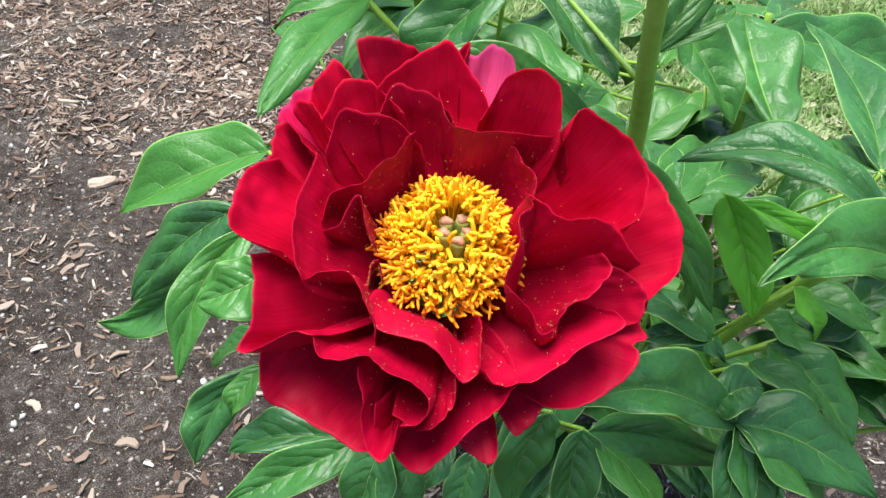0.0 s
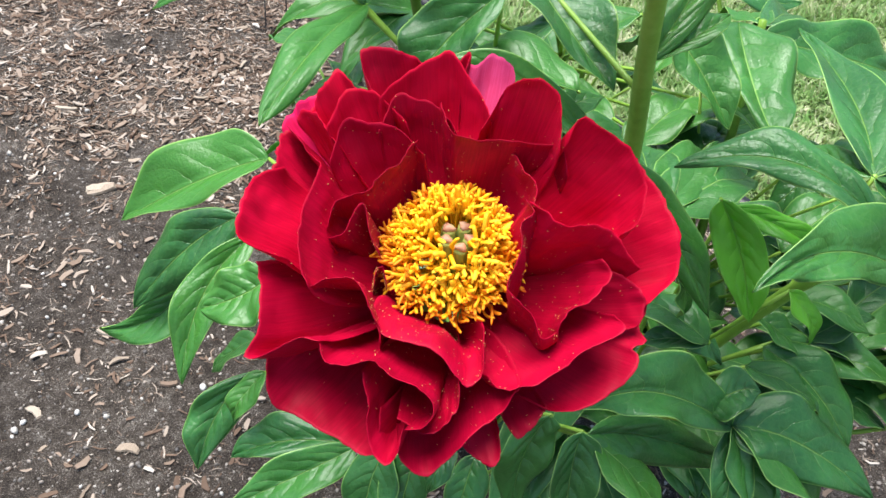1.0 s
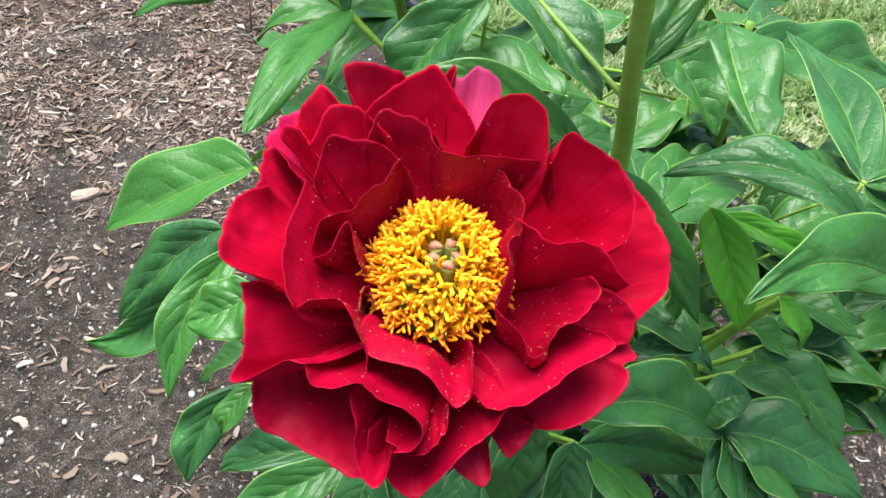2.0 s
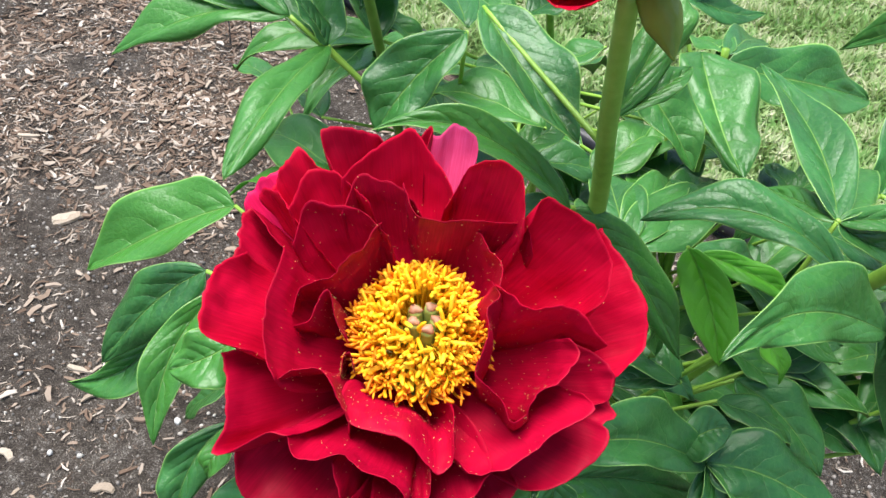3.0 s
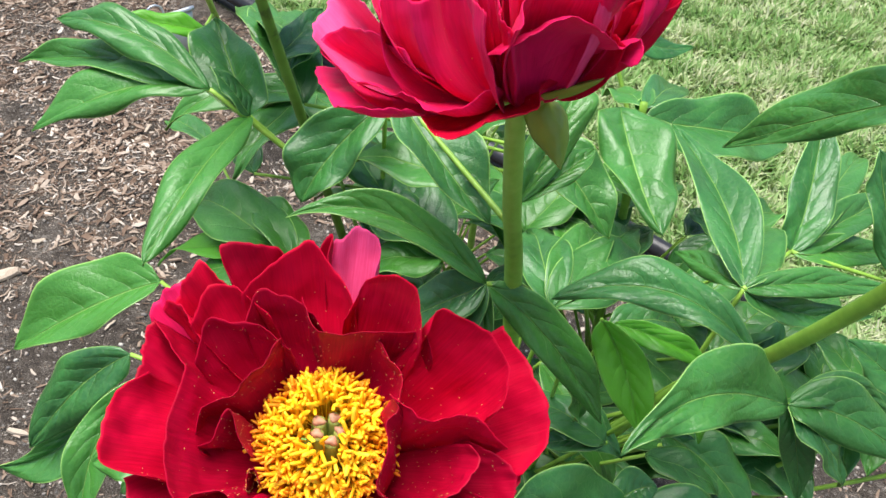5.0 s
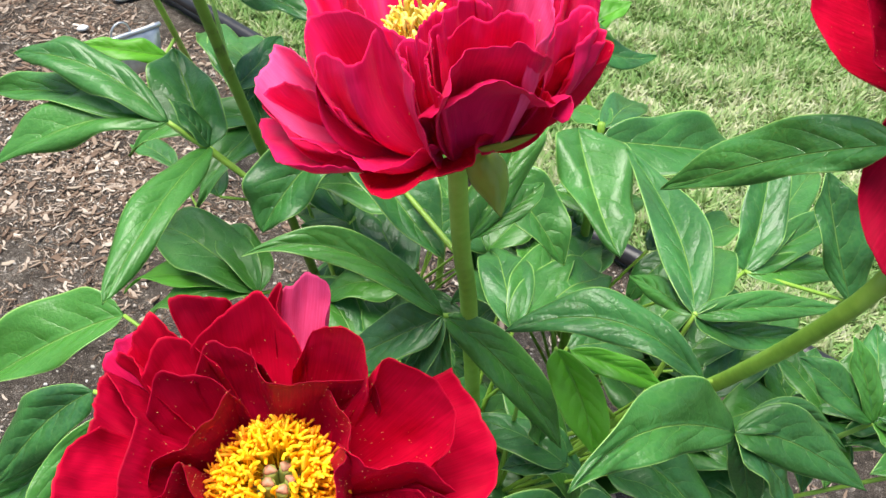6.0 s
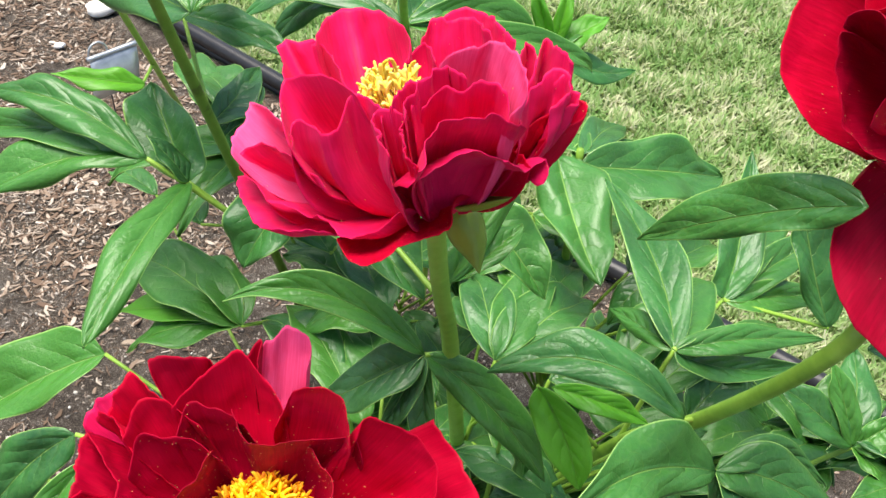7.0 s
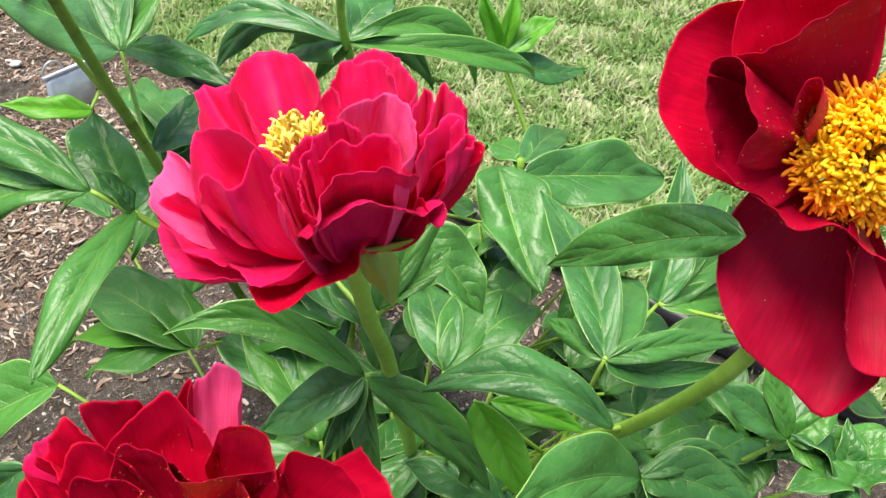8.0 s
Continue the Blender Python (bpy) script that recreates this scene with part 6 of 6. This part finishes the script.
leaf(stalk_u, (0.2174, 0.5113, 0.3900), (0.3087, 0.5903, 0.3700), 0.055)
leaf(stalk_u, (0.2174, 0.5113, 0.3900), (0.2100, 0.6246, 0.3600), 0.045)
leaf(stalk_u, (0.2174, 0.5113, 0.3900), (0.2715, 0.6224, 0.3600), 0.045)
stalk_v = leaf_stalk(peony_3, (0.2450, 0.5000, 0.2800), (0.2450, 0.3986, 0.3900), 0.0016, 0.000)
leaf(stalk_v, (0.2450, 0.3986, 0.3900), (0.1817, 0.4324, 0.3900), 0.037)
leaf(stalk_v, (0.2450, 0.3986, 0.3900), (0.2052, 0.4056, 0.3700), 0.023)
stalk_w = leaf_stalk(leafy, (0.3000, 0.6300, 0.2200), (0.3776, 0.6373, 0.3600), 0.0016, 0.000)
leaf(stalk_w, (0.3776, 0.6373, 0.3600), (0.4560, 0.6935, 0.3400), 0.045)
leaf(stalk_w, (0.3776, 0.6373, 0.3600), (0.3583, 0.6722, 0.3600), 0.021)
leaf(stalk_w, (0.3776, 0.6373, 0.3600), (0.3364, 0.6098, 0.3200), 0.033)
leaf(stalk_w, (0.3776, 0.6373, 0.3600), (0.4209, 0.6065, 0.3300), 0.032)
stalk_x = leaf_stalk(peony_3, (0.2500, 0.5000, 0.2200), (0.5350, 0.4587, 0.3400), 0.0016, 0.000)
leaf(stalk_x, (0.5350, 0.4587, 0.3400), (0.5794, 0.4719, 0.3500), 0.025)
leaf(stalk_x, (0.5350, 0.4587, 0.3400), (0.4811, 0.5014, 0.3600), 0.037)
leaf(stalk_x, (0.5350, 0.4587, 0.3400), (0.4499, 0.4397, 0.3600), 0.045)
leaf(stalk_x, (0.5350, 0.4587, 0.3400), (0.5455, 0.4181, 0.3400), 0.022)
leaf(stalk_x, (0.5350, 0.4587, 0.3400), (0.4268, 0.4814, 0.3600), 0.045)
stalk_z = leaf_stalk(peony_3, (0.2500, 0.5000, 0.2000), (0.4592, 0.4639, 0.3600), 0.0016, 0.000)
leaf(stalk_z, (0.4592, 0.4639, 0.3600), (0.4093, 0.5153, 0.3800), 0.039)
leaf(stalk_z, (0.4592, 0.4639, 0.3600), (0.4474, 0.5086, 0.3700), 0.025)
leaf(stalk_z, (0.4592, 0.4639, 0.3600), (0.5224, 0.4889, 0.3800), 0.037)
leaf(stalk_z, (0.4592, 0.4639, 0.3600), (0.5134, 0.4450, 0.3700), 0.030)
leaf(stalk_z, (0.4592, 0.4639, 0.3600), (0.3963, 0.4262, 0.3700), 0.038)
leaf(stalk_z, (0.4592, 0.4639, 0.3600), (0.4415, 0.4126, 0.3500), 0.029)
leaf(stalk_z, (0.4592, 0.4639, 0.3600), (0.5028, 0.5206, 0.3800), 0.039)
stalk_zb = leaf_stalk(peony_3, (0.2500, 0.5000, 0.1600), (0.4609, 0.5084, 0.3100), 0.0016, 0.000)
leaf(stalk_zb, (0.4609, 0.5084, 0.3100), (0.3962, 0.5439, 0.3200), 0.039)
leaf(stalk_zb, (0.4609, 0.5084, 0.3100), (0.4332, 0.5748, 0.3300), 0.039)
leaf(stalk_zb, (0.4609, 0.5084, 0.3100), (0.4917, 0.5596, 0.3300), 0.033)
leaf(stalk_zb, (0.4609, 0.5084, 0.3100), (0.5271, 0.5258, 0.3300), 0.037)
leaf(stalk_zb, (0.4609, 0.5084, 0.3100), (0.4894, 0.4507, 0.3200), 0.034)
leaf(stalk_zb, (0.4609, 0.5084, 0.3100), (0.3985, 0.4328, 0.3200), 0.051)
leaf(stalk_zb, (0.4609, 0.5084, 0.3100), (0.3699, 0.4710, 0.3200), 0.051)
leaf(stalk_zb, (0.4609, 0.5084, 0.3100), (0.4459, 0.4307, 0.3100), 0.041)
stalk_za = leaf_stalk(leafy, (0.3000, 0.6300, 0.2000), (0.2565, 0.5782, 0.3500), 0.0016, 0.000)
leaf(stalk_za, (0.2565, 0.5782, 0.3500), (0.2363, 0.6476, 0.3600), 0.038)
leaf(stalk_za, (0.2565, 0.5782, 0.3500), (0.3098, 0.6492, 0.3500), 0.045)
leaf(stalk_za, (0.2565, 0.5782, 0.3500), (0.2046, 0.5874, 0.3500), 0.027)
stalk_y = leaf_stalk(leafy_2, (0.0900, 0.6600, 0.2200), (0.0056, 0.7968, 0.3600), 0.0016, 0.000)
leaf(stalk_y, (0.0056, 0.7968, 0.3600), (-0.0513, 0.6817, 0.3400), 0.050)
leaf(stalk_y, (0.0056, 0.7968, 0.3600), (-0.1265, 0.7467, 0.3400), 0.050)
leaf(stalk_y, (0.0056, 0.7968, 0.3600), (0.0621, 0.7161, 0.3600), 0.050)
st = leaf_stalk(leafy, (0.3000, 0.6400, 0.2400), (0.2613, 0.6649, 0.4000), 0.0013, 0.000)
leaf(st, (0.2613, 0.6649, 0.4000), (0.3299, 0.6363, 0.3700), 0.042)
st = leaf_stalk(leafy, (0.3000, 0.6400, 0.2400), (0.3524, 0.5493, 0.4000), 0.0013, 0.000)
leaf(st, (0.3524, 0.5493, 0.4000), (0.4191, 0.5259, 0.3800), 0.038)
st = leaf_stalk(leafy, (0.3000, 0.6400, 0.2400), (0.3048, 0.6736, 0.3400), 0.0013, 0.000)
leaf(st, (0.3048, 0.6736, 0.3400), (0.2542, 0.6786, 0.3600), 0.028)
st = leaf_stalk(leafy, (0.3000, 0.6400, 0.2400), (0.2471, 0.6175, 0.3700), 0.0013, 0.000)
leaf(st, (0.2471, 0.6175, 0.3700), (0.2857, 0.5967, 0.3600), 0.023)
st = leaf_stalk(peony_3, (0.2550, 0.5000, 0.2200), (0.3160, 0.4724, 0.3700), 0.0013, 0.000)
leaf(st, (0.3160, 0.4724, 0.3700), (0.3741, 0.4544, 0.3600), 0.032)
st = leaf_stalk(peony_3, (0.2550, 0.5000, 0.2200), (0.3373, 0.4597, 0.3400), 0.0013, 0.000)
leaf(st, (0.3373, 0.4597, 0.3400), (0.3803, 0.4723, 0.3600), 0.026)
st = leaf_stalk(peony_3, (0.2550, 0.5000, 0.2200), (0.2931, 0.4555, 0.3600), 0.0013, 0.000)
leaf(st, (0.2931, 0.4555, 0.3600), (0.3335, 0.4384, 0.3400), 0.025)
st = leaf_stalk(leafy, (0.3000, 0.6300, 0.1800), (0.2082, 0.6244, 0.3600), 0.0013, 0.000)
leaf(st, (0.2082, 0.6244, 0.3600), (0.2710, 0.6932, 0.3700), 0.049)
st = leaf_stalk(leafy, (0.3000, 0.6300, 0.1800), (0.2455, 0.6153, 0.3400), 0.0013, 0.000)
leaf(st, (0.2455, 0.6153, 0.3400), (0.3110, 0.6832, 0.3500), 0.049)
st = leaf_stalk(leafy, (0.3000, 0.6300, 0.1800), (0.2660, 0.6006, 0.3300), 0.0013, 0.000)
leaf(st, (0.2660, 0.6006, 0.3300), (0.3321, 0.6667, 0.3400), 0.049)
st = leaf_stalk(leafy, (0.3000, 0.6300, 0.1800), (0.3328, 0.5491, 0.3400), 0.0013, 0.000)
leaf(st, (0.3328, 0.5491, 0.3400), (0.3986, 0.6086, 0.3500), 0.046)
st = leaf_stalk(leafy, (0.3000, 0.6300, 0.1800), (0.3598, 0.5282, 0.3300), 0.0013, 0.000)
leaf(st, (0.3598, 0.5282, 0.3300), (0.4260, 0.5853, 0.3400), 0.046)
st = leaf_stalk(leafy, (0.3000, 0.6300, 0.1800), (0.3822, 0.5054, 0.3300), 0.0013, 0.000)
leaf(st, (0.3822, 0.5054, 0.3300), (0.4479, 0.5598, 0.3400), 0.045)
st = leaf_stalk(leafy, (0.3000, 0.6300, 0.1800), (0.4083, 0.5344, 0.3400), 0.0013, 0.000)
leaf(st, (0.4083, 0.5344, 0.3400), (0.4773, 0.5922, 0.3500), 0.047)
stalk_zc = leaf_stalk(peony_3, (0.2550, 0.4900, 0.1800), (0.4961, 0.4058, 0.3900), 0.0016, -0.040)
leaf(stalk_zc, (0.4961, 0.4058, 0.3900), (0.5315, 0.4276, 0.4200), 0.027)
leaf(stalk_zc, (0.4961, 0.4058, 0.3900), (0.4540, 0.4257, 0.4200), 0.029)
leaf(stalk_zc, (0.4961, 0.4058, 0.3900), (0.5286, 0.3870, 0.4200), 0.025)
leaf(stalk_zc, (0.4961, 0.4058, 0.3900), (0.4392, 0.3879, 0.4100), 0.033)
leaf(stalk_zc, (0.4961, 0.4058, 0.3900), (0.4783, 0.3643, 0.3800), 0.024)
leaf(stalk_zc, (0.4961, 0.4058, 0.3900), (0.5018, 0.4382, 0.4200), 0.023)
leafy_6 = thing("leafy_peony", (.15, .80, 0), "bushy green peony foliage without a flower", "peony", "leafy peony stems")
part("stalk", tube([(.15, .80, -.02), (.15, .79, .15), (.155, .77, .36)], .005, .003, [STALK], "stalk", 6, 10, .05), leafy_6)
st = leaf_stalk(leafy_6, (.152, .785, 0.340), (0.1510, 0.5783, 0.4400), .0015)
leaf(st, (0.1510, 0.5783, 0.4400), (0.0516, 0.6142, 0.4200), 0.056)
st = leaf_stalk(leafy_6, (.152, .785, 0.340), (0.1930, 0.6501, 0.4700), .0015)
leaf(st, (0.1930, 0.6501, 0.4700), (0.1406, 0.6457, 0.4200), 0.038)
st = leaf_stalk(leafy_6, (.152, .785, 0.340), (0.0174, 0.6685, 0.4400), .0015)
leaf(st, (0.0174, 0.6685, 0.4400), (-0.0434, 0.8123, 0.4200), 0.060)
st = leaf_stalk(leafy_6, (.152, .785, 0.340), (0.0120, 0.7106, 0.4400), .0015)
leaf(st, (0.0120, 0.7106, 0.4400), (0.0537, 0.7020, 0.4000), 0.030)
st = leaf_stalk(leafy_6, (.152, .785, 0.340), (0.1296, 0.7405, 0.4200), .0015)
leaf(st, (0.1296, 0.7405, 0.4200), (0.0651, 0.7948, 0.4200), 0.044)
st = leaf_stalk(leafy_6, (.152, .785, 0.340), (0.1426, 0.7465, 0.4000), .0015)
leaf(st, (0.1426, 0.7465, 0.4000), (0.0909, 0.7223, 0.3600), 0.036)
st = leaf_stalk(leafy_6, (.152, .785, 0.340), (0.1395, 0.7710, 0.4200), .0015)
leaf(st, (0.1395, 0.7710, 0.4200), (0.1986, 0.8141, 0.4200), 0.038)
st = leaf_stalk(leafy_6, (.152, .785, 0.340), (0.2229, 0.6840, 0.4000), .0015)
leaf(st, (0.2229, 0.6840, 0.4000), (0.2660, 0.7448, 0.4200), 0.040)
st = leaf_stalk(leafy_6, (.152, .785, 0.340), (0.0894, 0.6079, 0.4000), .0015)
leaf(st, (0.0894, 0.6079, 0.4000), (0.0258, 0.6879, 0.4000), 0.053)
st = leaf_stalk(leafy_6, (.152, .785, 0.330), (0.2859, 0.6815, 0.3800), .0015)
leaf(st, (0.2859, 0.6815, 0.3800), (0.2426, 0.6442, 0.3600), 0.031)
st = leaf_stalk(leafy_6, (.152, .785, 0.310), (0.2277, 0.6417, 0.3600), .0015)
leaf(st, (0.2277, 0.6417, 0.3600), (0.2733, 0.6064, 0.3400), 0.032)
st = leaf_stalk(leafy_6, (.152, .785, 0.250), (-0.0442, 0.7415, 0.3000), .0015)
leaf(st, (-0.0442, 0.7415, 0.3000), (-0.0785, 0.7998, 0.2800), 0.037)
st = leaf_stalk(leafy_6, (.152, .785, 0.310), (0.2893, 0.6665, 0.3600), .0015)
leaf(st, (0.2893, 0.6665, 0.3600), (0.3678, 0.7261, 0.3400), 0.050)
st = leaf_stalk(leafy_6, (.152, .785, 0.320), (0.1363, 0.6225, 0.3700), .0015)
leaf(st, (0.1363, 0.6225, 0.3700), (0.1845, 0.6656, 0.3800), 0.034)

# lower leaves in the heart of the clump
fill = random.Random(77)
for owner, cx, cy in ((peony, 0.13, 0.46), (peony_2, 0.20, 0.52), (peony_3, 0.26, 0.50), (leafy, 0.31, 0.64), (leafy_2, 0.10, 0.66), (leafy_6, 0.16, 0.79)):
    for k in range(24):
        az = fill.uniform(0, 6.28)
        r0, r1, z = fill.uniform(0.02, 0.07), fill.uniform(0.11, 0.17), fill.uniform(0.12, 0.34)
        root = (cx, cy, z - 0.06)
        mid = (cx + r0 * math.cos(az), cy + r0 * math.sin(az), z + 0.02)
        end = (cx + r1 * math.cos(az + 0.2), cy + r1 * math.sin(az + 0.2), z + fill.uniform(-0.05, 0.03))
        if end[0] < 0.0 or end[1] < 0.36:
            continue
        st = leaf_stalk(owner, root, mid, 0.0014)
        leaf(st, mid, end, fill.uniform(0.034, 0.052), fill.uniform(-15, 15), 0.08)
